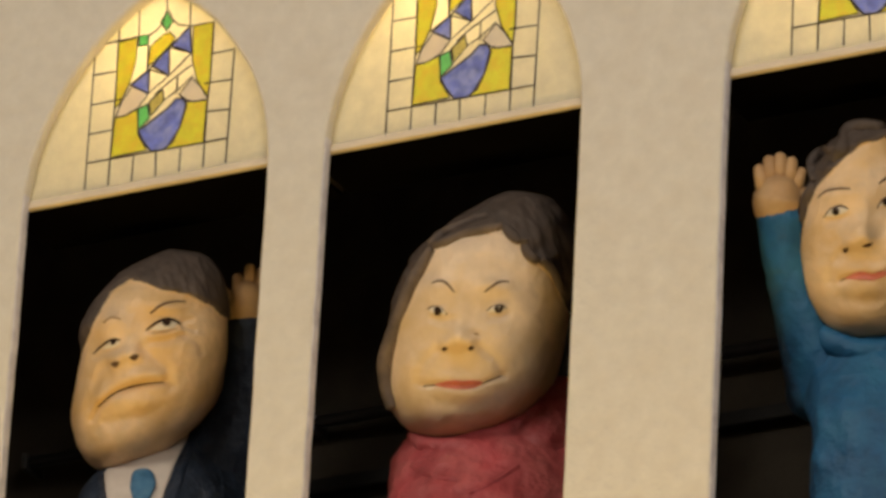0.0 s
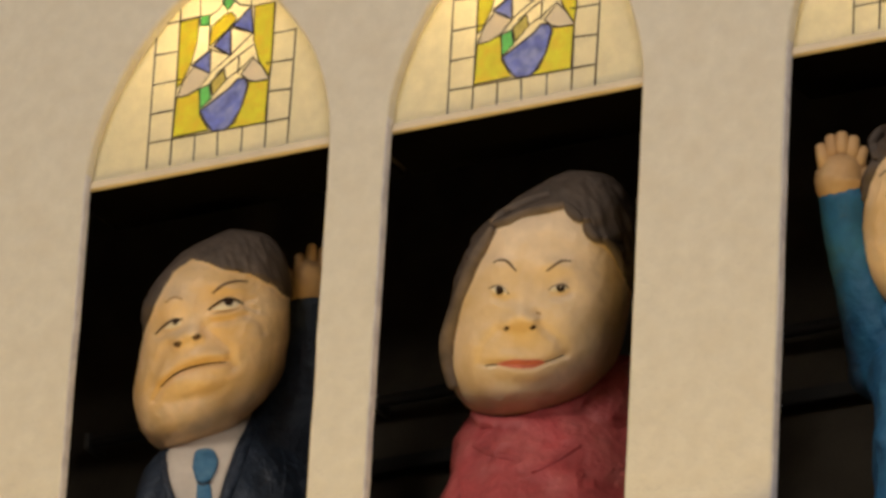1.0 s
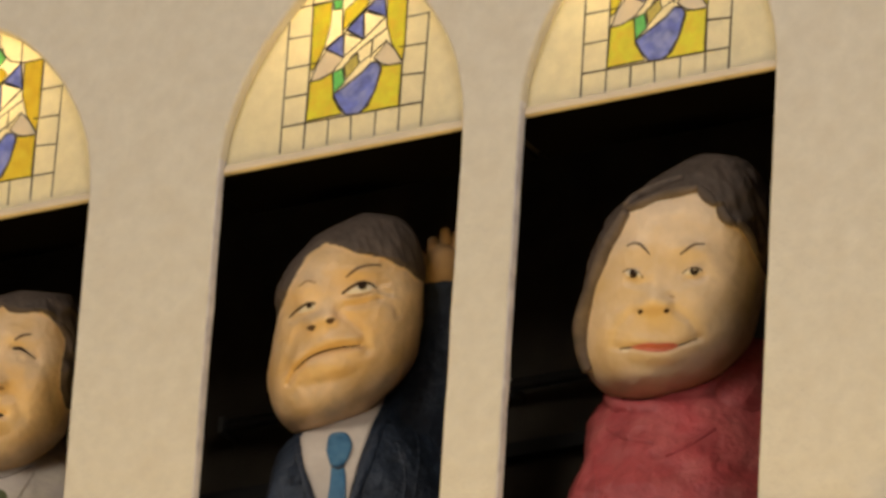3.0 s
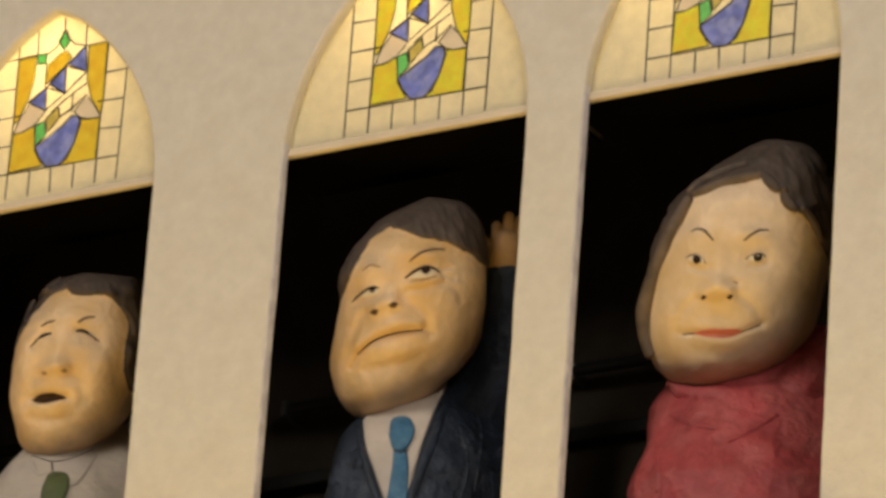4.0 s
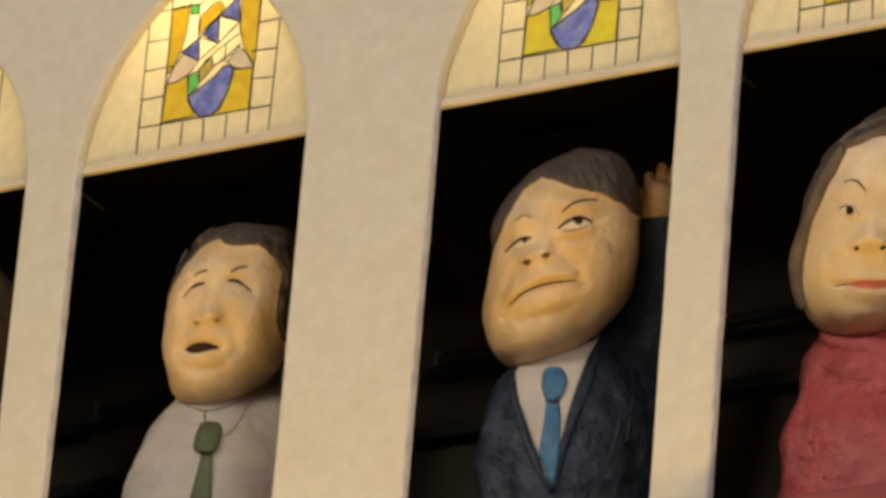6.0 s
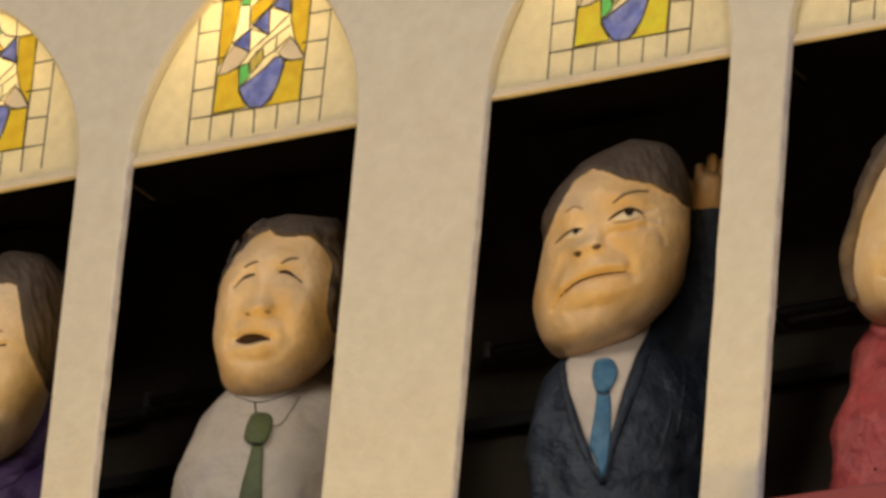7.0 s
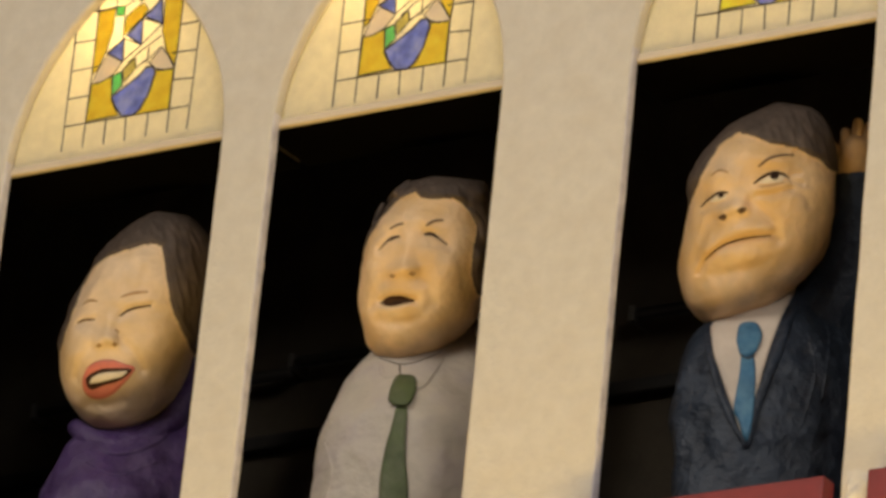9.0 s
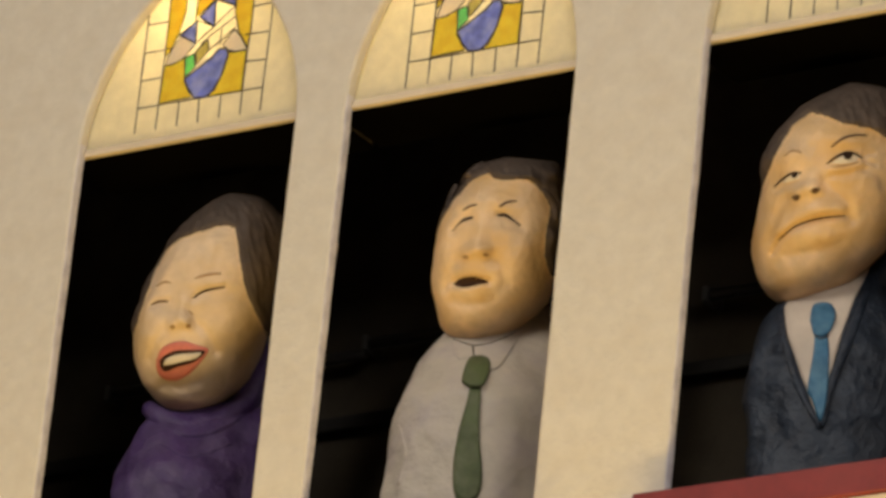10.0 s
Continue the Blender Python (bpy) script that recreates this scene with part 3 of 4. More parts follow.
d.bumps([(-0.0431, -0.0035, 0.017, 0.017, 0.013), (-0.0565, -0.0130, 0.008, 0.009, 0.009), (-0.0269, 0.0005, 0.008, 0.009, 0.009), (-0.0367, 0.0252, 0.006, 0.011, 0.028), (0.0106, 0.0445, -0.006, 0.032, 0.015), (-0.0669, 0.0083, -0.006, 0.022, 0.015), (0.0114, 0.0454, 0.005, 0.018, 0.009), (-0.0654, 0.0101, 0.004, 0.014, 0.009), (-0.0273, -0.0696, 0.009, 0.035, 0.013), (-0.0415, -0.1304, 0.013, 0.042, 0.03), (-0.0915, -0.0691, 0.011, 0.02, 0.032), (0.0411, -0.0070, 0.009, 0.035, 0.04), (0.0147, 0.0713, 0.006, 0.03, 0.011), (-0.0660, 0.0455, 0.005, 0.018, 0.011), (-0.0300, -0.0278, 0.006, 0.03, 0.014), (-0.0164, 0.0807, 0.005, 0.05, 0.02)])
d.groove(0.007, 0.0045, [(-0.080, -0.102), (-0.073, -0.082), (-0.060, -0.067), (-0.047, -0.057), (-0.029, -0.048), (-0.009, -0.042), (0.018, -0.037)])
d.groove(-0.006, 0.009, [(-0.076, -0.070), (-0.064, -0.055), (-0.050, -0.045), (-0.032, -0.036), (-0.012, -0.029), (0.014, -0.025)])
d.groove(0.007, 0.008, [(-0.017, 0.009), (0.003, -0.006), (0.019, -0.021), (0.029, -0.041)])
d.groove(0.006, 0.008, [(-0.067, -0.021), (-0.080, -0.049), (-0.087, -0.083)])
d.groove(-0.003, 0.005, [(-0.011, 0.027), (0.011, 0.032), (0.034, 0.041)])
d.groove(0.004, 0.005, [(-0.008, 0.018), (0.015, 0.022), (0.039, 0.032)])
d.groove(0.003, 0.005, [(-0.082, -0.011), (-0.065, -0.001), (-0.050, 0.006)])
d.groove(0.004, 0.008, [(-0.061, -0.103), (-0.035, -0.098), (-0.006, -0.087), (0.016, -0.074)])
d.groove(0.003, 0.004, [(0.037, 0.053), (0.051, 0.057)])
d.groove(0.003, 0.004, [(0.039, 0.046), (0.056, 0.042)])
d.groove(0.003, 0.005, [(0.044, 0.033), (0.061, 0.025), (0.070, 0.011)])
d.face([(-0.101, -0.006), (-0.094, 0.020), (-0.088, 0.041), (-0.080, 0.062), (-0.069, 0.084), (-0.056, 0.098), (-0.042, 0.106), (-0.027, 0.104), (-0.013, 0.098), (0.007, 0.095), (0.032, 0.093), (0.060, 0.086), (0.083, 0.075), (0.099, 0.064), (0.125, 0.057), (0.137, -0.057), (0.092, -0.128), (-0.003, -0.186), (-0.085, -0.194), (-0.123, -0.115), (-0.120, -0.032)])
d.body([(-0.0926, 0.057, 0.059), (-0.1326, 0.057, 0.089), (-0.1676, 0.050, 0.0994), (-0.1971, 0.0430, 0.1198), (-0.2429, 0.038, 0.131), (-0.3221, 0.040, 0.136), (-0.4212, 0.043, 0.132), (-0.5745, 0.043, 0.136)])
d.build(SKIN, SUIT)
d.patch(COLLAR, 0.006, [(-0.056, -0.165), (-0.0237, -0.12), (0.027, -0.09), (0.068, -0.10), (0.0479, -0.154), (0.03, -0.209), (0.0186, -0.2692), (0.0097, -0.3422), (-0.014, -0.2962), (-0.037, -0.2455), (-0.0503, -0.2113)], True)
d.stroke(SUIT, 0.014, [(0.0700, -0.128), (0.0442, -0.2025), (0.0191, -0.2818), (0.0097, -0.3422)], 0.004, True)
d.stroke(SUIT, 0.011, [(-0.0612, -0.1668), (-0.0526, -0.223), (-0.0254, -0.291), (0.0087, -0.3441)], 0.004, True)
d.patch(TIE_BLUE, 0.011, [(-0.0098, -0.212), (0.0076, -0.209), (0.0138, -0.2402), (0.0147, -0.3051), (0.0081, -0.3382), (-0.0069, -0.3073), (-0.0146, -0.2904), (-0.0107, -0.2428)], True)
d.patch(TIE_BLUE, 0.016, [(-0.0177, -0.1933), (-0.0125, -0.1692), (0.0106, -0.165), (0.0203, -0.1834), (0.0096, -0.2111), (-0.0096, -0.2143)], True)
d.stroke(SEAM_SHADE, 0.0025, [(-0.011, -0.2135), (0.0, -0.217), (0.011, -0.211)], 0.012, True)
d.tube(SUIT, [(0.135, 0.058, 0.03, 0.030), (0.142, 0.0, 0.035, 0.036), (0.138, -0.09, 0.045, 0.054), (0.110, -0.17, 0.055, 0.074), (0.075, -0.28, 0.06, 0.088)])
d.stroke(SUIT, 0.006, [(0.105, -0.12), (0.118, -0.18), (0.112, -0.27)])
d.stroke(SUIT, 0.005, [(0.085, -0.17), (0.10, -0.23), (0.085, -0.31)])
d.stroke(SUIT, 0.005, [(-0.085, -0.22), (-0.075, -0.28), (-0.08, -0.34)])
d.tube(HAND_PAINT, [(0.132, 0.045, 0.03, 0.022), (0.132, 0.08, 0.03, 0.028), (0.135, 0.105, 0.03, 0.026)])
d.fingers(HAND_PAINT, [((0.112, 0.082), (0.098, 0.112), 0.0075), ((0.119, 0.10), (0.117, 0.133), 0.0085), ((0.134, 0.105), (0.134, 0.149), 0.0085), ((0.150, 0.10), (0.151, 0.145), 0.0085)], 0.03)
d.stroke(BROW, 0.0045, [(-0.011, 0.060), (0.003, 0.073), (0.021, 0.080), (0.039, 0.082)])
d.stroke(CREASE, 0.004, [(-0.077, 0.040), (-0.066, 0.049), (-0.053, 0.048)])
d.patch(EYE_GLINT_WHITE, 0.002, [(-0.010, 0.036), (0.002, 0.046), (0.014, 0.051), (0.029, 0.050), (0.023, 0.042), (0.005, 0.037)])
d.patch(EYE_GLINT_WHITE, 0.0015, [(-0.076, 0.002), (-0.067, 0.012), (-0.056, 0.016), (-0.052, 0.011), (-0.065, 0.004)])
d.patch(LINE, 0.004, [(0.007, 0.051), (0.013, 0.055), (0.020, 0.053), (0.019, 0.047), (0.014, 0.044), (0.008, 0.046)])
d.patch(LINE, 0.003, [(-0.064, 0.014), (-0.060, 0.018), (-0.056, 0.016), (-0.058, 0.011), (-0.063, 0.010)])
d.stroke(LINE, 0.0046, [(-0.015, 0.035), (-0.003, 0.046), (0.012, 0.054), (0.026, 0.053), (0.034, 0.048)])
d.stroke(LINE, 0.0042, [(-0.086, -0.006), (-0.075, 0.007), (-0.062, 0.017), (-0.051, 0.018)])
d.stroke(CREASE, 0.0025, [(-0.007, 0.031), (0.011, 0.035), (0.030, 0.042)])
d.stroke(LINE, 0.0034, [(-0.073, -0.082), (-0.060, -0.067), (-0.047, -0.057), (-0.029, -0.048), (-0.009, -0.042), (0.018, -0.037)])
d.patch(BROW, 0.001, [(-0.062, -0.019), (-0.056, -0.014), (-0.049, -0.015), (-0.053, -0.023)])
d.patch(BROW, 0.001, [(-0.037, -0.007), (-0.030, -0.001), (-0.022, -0.003), (-0.028, -0.010)])
d.finish("papier-mache doll in a navy suit and blue tie, arm raised")

d = Doll((-1.002, 0.18, -0.194), -35.0, 23.2, "purple")
d.head([(0.1750, 0.0316, 0.0000), (0.1730, 0.0387, 0.0204), (0.1553, 0.0367, 0.0484), (0.1272, 0.0337, 0.0746), (0.0906, 0.0264, 0.0932), (0.0480, 0.0161, 0.1044), (0.0022, 0.0046, 0.1073), (-0.0436, -0.0078, 0.1036), (-0.0862, -0.0122, 0.0962), (-0.1228, -0.0151, 0.0805), (-0.1509, -0.0189, 0.0554), (-0.1686, -0.0193, 0.0264), (-0.1746, -0.0114, 0.0000)])
d.bumps([(-0.0379, -0.0260, 0.014, 0.014, 0.013), (-0.0509, -0.0360, 0.006, 0.008, 0.008), (-0.0252, -0.0309, 0.006, 0.008, 0.008), (-0.0369, 0.0003, 0.004, 0.01, 0.02), (0.0324, -0.0298, 0.01, 0.038, 0.034), (-0.0863, -0.0499, 0.009, 0.022, 0.032), (-0.0336, -0.0885, 0.009, 0.045, 0.03), (-0.0156, -0.1497, 0.009, 0.04, 0.022), (0.0016, 0.0180, -0.004, 0.03, 0.012), (-0.0727, -0.0092, -0.004, 0.018, 0.012), (0.0002, 0.0327, 0.004, 0.03, 0.012), (-0.0295, 0.0692, 0.004, 0.06, 0.03)])
d.groove(0.004, 0.005, [(-0.022, 0.007), (-0.010, 0.018), (0.003, 0.024), (0.025, 0.030)])
d.groove(0.004, 0.005, [(-0.086, -0.011), (-0.075, -0.004), (-0.060, -0.001)])
d.groove(0.005, 0.007, [(-0.016, -0.027), (0.006, -0.044), (0.021, -0.070)])
d.groove(0.004, 0.007, [(-0.061, -0.043), (-0.076, -0.066), (-0.079, -0.093)])
d.groove(0.004, 0.008, [(-0.058, -0.133), (-0.032, -0.132), (-0.003, -0.119)])
d.groove(0.003, 0.004, [(-0.029, -0.011), (-0.018, -0.018)])
d.face([(-0.109, -0.052), (-0.103, -0.024), (-0.094, 0.011), (-0.088, 0.046), (-0.074, 0.074), (-0.054, 0.093), (-0.025, 0.109), (0.001, 0.120), (0.018, 0.125), (0.031, 0.121), (0.037, 0.102), (0.047, 0.061), (0.058, 0.025), (0.074, -0.004), (0.091, -0.033), (0.115, -0.066), (0.104, -0.137), (0.023, -0.205), (-0.029, -0.210), (-0.103, -0.165), (-0.132, -0.098)])
d.body([(-0.1172, 0.045, 0.065), (-0.1572, 0.045, 0.085), (-0.1752, 0.042, 0.103), (-0.2071, 0.030, 0.1187), (-0.2529, 0.020, 0.126), (-0.2862, 0.013, 0.126), (-0.557, 0.008, 0.136)])
d.build(SKIN_PALE, PURPLE_TOP)
d.tube(PURPLE_TOP, [(0.150, 0.028, 0.04, 0.021), (0.132, -0.03, 0.045, 0.030), (0.095, -0.12, 0.05, 0.044), (0.060, -0.21, 0.06, 0.068)])
d.stroke(PURPLE_TOP, 0.010, [(-0.055, -0.185), (-0.01, -0.205), (0.05, -0.185), (0.085, -0.145)])
d.stroke(PURPLE_TOP, 0.008, [(-0.05, -0.22), (0.0, -0.235), (0.06, -0.21)])
d.tube(HAND_PAINT, [(0.160, 0.04, 0.04, 0.020), (0.162, 0.08, 0.04, 0.025), (0.163, 0.10, 0.04, 0.020)])
d.fingers(HAND_PAINT, [((0.148, 0.09), (0.141, 0.125), 0.008), ((0.158, 0.10), (0.155, 0.14), 0.008), ((0.169, 0.10), (0.170, 0.138), 0.008), ((0.178, 0.085), (0.182, 0.118), 0.008)], 0.04)
d.tube(PURPLE_TOP, [(-0.075, -0.172, 0.0, 0.014), (-0.044, -0.189, -0.03, 0.019), (-0.001, -0.197, -0.045, 0.021), (0.040, -0.179, -0.035, 0.021), (0.069, -0.149, -0.01, 0.02), (0.090, -0.109, 0.02, 0.02)])
d.stroke(CREASE, 0.004, [(-0.082, 0.019), (-0.071, 0.027), (-0.059, 0.028)])
d.stroke(CREASE, 0.0045, [(-0.022, 0.038), (-0.003, 0.046), (0.018, 0.050)])
d.stroke(BROW, 0.0042, [(-0.087, -0.010), (-0.075, -0.003), (-0.060, -0.001)])
d.stroke(LINE, 0.0045, [(-0.021, 0.008), (-0.009, 0.019), (0.004, 0.025), (0.025, 0.030)])
d.patch(LIP, 0.004, [(-0.070, -0.092), (-0.063, -0.074), (-0.047, -0.063), (-0.029, -0.059), (-0.012, -0.062), (0.010, -0.067), (0.006, -0.080), (-0.005, -0.096), (-0.019, -0.112), (-0.037, -0.122), (-0.057, -0.121), (-0.068, -0.109)])
d.patch(NOSTRIL, 0.005, [(-0.067, -0.093), (-0.057, -0.082), (-0.038, -0.073), (-0.014, -0.070), (0.008, -0.069), (0.002, -0.081), (-0.012, -0.092), (-0.033, -0.100), (-0.052, -0.110), (-0.063, -0.107)])
d.patch(EYE_GLINT_WHITE, 0.0065, [(-0.060, -0.101), (-0.055, -0.089), (-0.037, -0.080), (-0.016, -0.076), (0.002, -0.073), (-0.005, -0.083), (-0.025, -0.090), (-0.043, -0.097)])
d.patch(CREASE, 0.001, [(-0.053, -0.040), (-0.049, -0.036), (-0.044, -0.039), (-0.049, -0.043)])
d.patch(CREASE, 0.001, [(-0.029, -0.036), (-0.025, -0.032), (-0.020, -0.035), (-0.024, -0.039)])
d.stroke(CREASE, 0.003, [(-0.027, -0.012), (-0.019, -0.017)])
d.finish("smiling papier-mache doll in a purple turtleneck")

d = Doll((-0.47, 0.173, -0.189), -35.0, 23.2, "white")
d.head([(0.1437, 0.0484, 0.0000), (0.1427, 0.0396, 0.0303), (0.1281, 0.0334, 0.0568), (0.1049, 0.0266, 0.0731), (0.0747, 0.0191, 0.0842), (0.0395, 0.0119, 0.0964), (0.0017, 0.0081, 0.0976), (-0.0361, 0.0052, 0.0954), (-0.0713, 0.0014, 0.0874), (-0.1015, -0.0062, 0.0699), (-0.1247, -0.0161, 0.0490), (-0.1393, -0.0200, 0.0237), (-0.1443, -0.0188, 0.0000)])
d.bumps([(-0.0259, 0.0003, 0.016, 0.015, 0.014), (-0.0404, -0.0078, 0.007, 0.009, 0.009), (-0.0088, -0.0006, 0.007, 0.009, 0.009), (-0.0219, 0.0296, 0.005, 0.012, 0.03), (-0.0520, 0.0420, -0.007, 0.022, 0.014), (0.0168, 0.0512, -0.007, 0.026, 0.014), (-0.0517, 0.0395, 0.004, 0.016, 0.008), (0.0171, 0.0486, 0.004, 0.016, 0.008), (-0.0252, -0.1041, 0.011, 0.04, 0.026), (0.0379, -0.0088, 0.01, 0.04, 0.045), (-0.0783, -0.0200, 0.008, 0.02, 0.04), (-0.0285, -0.0704, 0.006, 0.03, 0.01), (-0.0297, -0.0306, 0.006, 0.03, 0.012), (-0.0169, 0.0751, 0.006, 0.05, 0.016)])
d.groove(0.007, 0.006, [(-0.054, -0.053), (-0.042, -0.049), (-0.027, -0.046), (-0.005, -0.047)])
d.groove(-0.004, 0.007, [(-0.056, -0.063), (-0.034, -0.062), (-0.007, -0.052)])
d.groove(0.0035, 0.009, [(-0.001, -0.006), (0.015, -0.021), (0.023, -0.046)])
d.groove(0.005, 0.008, [(-0.048, -0.017), (-0.063, -0.035), (-0.066, -0.061)])
d.groove(0.004, 0.006, [(-0.064, 0.026), (-0.053, 0.038), (-0.037, 0.047)])
d.groove(0.004, 0.006, [(0.001, 0.054), (0.011, 0.055), (0.024, 0.050), (0.035, 0.043)])
d.groove(0.003, 0.005, [(0.012, 0.040), (0.027, 0.038), (0.040, 0.037)])
d.groove(0.004, 0.009, [(-0.053, -0.081), (-0.027, -0.082), (0.006, -0.071)])
d.face([(-0.091, 0.004), (-0.086, 0.029), (-0.079, 0.044), (-0.067, 0.070), (-0.052, 0.089), (-0.041, 0.102), (-0.029, 0.111), (-0.019, 0.117), (-0.011, 0.109), (0.008, 0.112), (0.026, 0.112), (0.039, 0.112), (0.051, 0.107), (0.062, 0.095), (0.071, 0.086), (0.076, 0.076), (0.077, 0.061), (0.074, 0.037), (0.076, -0.001), (0.089, -0.029), (0.118, -0.044), (0.121, -0.077), (0.075, -0.133), (0.011, -0.173), (-0.066, -0.172), (-0.106, -0.099), (-0.104, -0.031)])
d.body([(-0.0865, 0.068, 0.0902), (-0.1265, 0.068, 0.1202), (-0.1366, 0.0662, 0.130), (-0.1767, 0.0559, 0.1494), (-0.2217, 0.0442, 0.1568), (-0.2633, 0.0325, 0.1579), (-0.3108, 0.027, 0.1551), (-0.3638, 0.027, 0.1539), (-0.5644, 0.027, 0.1605)])
d.build(SKIN, SHIRT)
d.tube(SHIRT, [(0.139, 0.01, 0.03, 0.022), (0.130, -0.07, 0.04, 0.034), (0.118, -0.14, 0.055, 0.056), (0.075, -0.23, 0.06, 0.085)])
d.stroke(SHIRT, 0.006, [(-0.115, -0.27), (-0.10, -0.31), (-0.105, -0.36)])
d.tube(HAND_PAINT, [(0.140, 0.0, 0.03, 0.018), (0.137, 0.055, 0.03, 0.022), (0.132, 0.08, 0.02, 0.018)])
d.fingers(HAND_PAINT, [((0.129, 0.065), (0.121, 0.095), 0.008), ((0.138, 0.07), (0.134, 0.105), 0.008)], 0.02)
d.stroke(HAIR, 0.011, [(-0.077, 0.058), (-0.071, 0.078), (-0.066, 0.095)])
d.stroke(HAIR, 0.014, [(-0.059, 0.097), (-0.044, 0.114), (-0.028, 0.131)])
d.stroke(HAIR, 0.012, [(-0.011, 0.112), (0.007, 0.113), (0.028, 0.116)])
d.stroke(HAIR, 0.012, [(0.064, 0.100), (0.082, 0.080), (0.089, 0.056)])
d.stroke(BROW, 0.0042, [(-0.052, 0.056), (-0.042, 0.063), (-0.032, 0.067)])
d.stroke(BROW, 0.0042, [(0.002, 0.067), (0.013, 0.075), (0.027, 0.078)])
d.stroke(BROW, 0.004, [(-0.065, 0.023), (-0.054, 0.037), (-0.044, 0.044), (-0.035, 0.046)])
d.stroke(LINE, 0.0065, [(-0.054, 0.038), (-0.045, 0.043), (-0.036, 0.047)])
d.stroke(BROW, 0.004, [(0.000, 0.054), (0.011, 0.055), (0.022, 0.050), (0.036, 0.042)])
d.stroke(LINE, 0.0068, [(0.001, 0.054), (0.011, 0.055), (0.022, 0.050)])
d.patch(NOSTRIL, 0.002, [(-0.056, -0.055), (-0.044, -0.045), (-0.027, -0.041), (-0.013, -0.043), (-0.003, -0.047), (-0.019, -0.052), (-0.036, -0.058), (-0.048, -0.058)])
# Lower lip, its highlight painted with the paler skin colour.
d.stroke(SKIN_PALE, 0.006, [(-0.056, -0.061), (-0.035, -0.062), (-0.007, -0.051)])
# Nostril shading, painted as two flat brown patches.
d.patch(CREASE, 0.0008, [(-0.046, -0.013), (-0.041, -0.010), (-0.036, -0.013), (-0.040, -0.016)])
d.patch(CREASE, 0.0008, [(-0.017, -0.007), (-0.012, -0.003), (-0.006, -0.006), (-0.011, -0.010)])
d.patch(TIE_GREEN, 0.008, [(-0.015, -0.206), (0.001, -0.203), (0.004, -0.241), (0.008, -0.284), (0.016, -0.325), (0.016, -0.358), (0.001, -0.373), (-0.021, -0.365), (-0.028, -0.321), (-0.025, -0.270), (-0.019, -0.235)], True)
d.patch(TIE_GREEN, 0.014, [(-0.027, -0.181), (-0.018, -0.160), (0.006, -0.158), (0.013, -0.173), (0.006, -0.199), (-0.011, -0.205), (-0.027, -0.199)], True)
d.stroke(SEAM_SHADE, 0.003, [(-0.048, -0.138), (-0.033, -0.141), (-0.016, -0.144), (0.008, -0.138), (0.044, -0.120)], 0.0, True)
d.stroke(SEAM_SHADE, 0.003, [(-0.017, -0.143), (-0.014, -0.158)], 0.0, True)
d.stroke(SEAM_SHADE, 0.004, [(0.070, -0.092), (0.081, -0.083), (0.093, -0.071)], 0.0, True)
d.stroke(SHIRT, 0.007, [(-0.047, -0.143), (-0.036, -0.165), (-0.019, -0.161)], 0.0, True)
d.stroke(SHIRT, 0.007, [(-0.011, -0.158), (0.020, -0.174), (0.049, -0.127)], 0.002, True)
d.finish("papier-mache doll in a white shirt and olive green tie")

d = Doll((0.664, 0.18, -0.21), -32.2, 24.3, "red")
d.head([(0.1840, 0.0445, 0.0000), (0.1818, 0.0495, 0.0222), (0.1635, 0.0470, 0.0530), (0.1343, 0.0366, 0.0819), (0.0964, 0.0212, 0.1085), (0.0522, 0.0109, 0.1193), (0.0048, 0.0016, 0.1256), (-0.0426, -0.0032, 0.1249), (-0.0868, -0.0075, 0.1187), (-0.1247, -0.0196, 0.1018), (-0.1539, -0.0353, 0.0709), (-0.1722, -0.0402, 0.0387), (-0.1784, -0.0334, 0.0000)])
d.bumps([(-0.0353, -0.0312, 0.016, 0.017, 0.016), (-0.0531, -0.0404, 0.007, 0.009, 0.009), (-0.0165, -0.0363, 0.007, 0.009, 0.009), (-0.0342, -0.0007, 0.005, 0.011, 0.028), (-0.0650, 0.0052, -0.005, 0.024, 0.014), (0.0176, 0.0156, -0.005, 0.024, 0.014), (-0.0650, 0.0045, 0.004, 0.014, 0.008), (0.0177, 0.0148, 0.004, 0.014, 0.008), (-0.0275, -0.0883, 0.006, 0.04, 0.01), (-0.0262, -0.1075, 0.006, 0.036, 0.01), (-0.0314, -0.1487, 0.009, 0.05, 0.028), (-0.0963, -0.0769, 0.008, 0.03, 0.04), (0.0428, -0.0596, 0.008, 0.04, 0.045), (-0.0618, 0.0415, 0.004, 0.022, 0.01), (0.0155, 0.0475, 0.004, 0.024, 0.01), (-0.0328, -0.0687, -0.003, 0.012, 0.014)])
d.groove(0.005, 0.0045, [(-0.077, -0.102), (-0.063, -0.099), (-0.045, -0.098), (-0.023, -0.098), (-0.007, -0.095), (0.010, -0.089), (0.031, -0.079)])
d.groove(0.004, 0.007, [(-0.064, -0.051), (-0.081, -0.072), (-0.085, -0.099)])
d.groove(0.004, 0.007, [(-0.006, -0.039), (0.018, -0.055), (0.034, -0.076)])
d.groove(0.0015, 0.008, [(-0.057, -0.124), (-0.025, -0.127), (0.006, -0.117)])
d.groove(0.003, 0.004, [(-0.014, -0.021), (-0.005, -0.024)])
d.groove(0.003, 0.005, [(-0.073, -0.006), (-0.059, -0.010), (-0.047, -0.006)])
d.groove(0.003, 0.005, [(0.009, 0.002), (0.022, 0.002), (0.034, 0.009)])
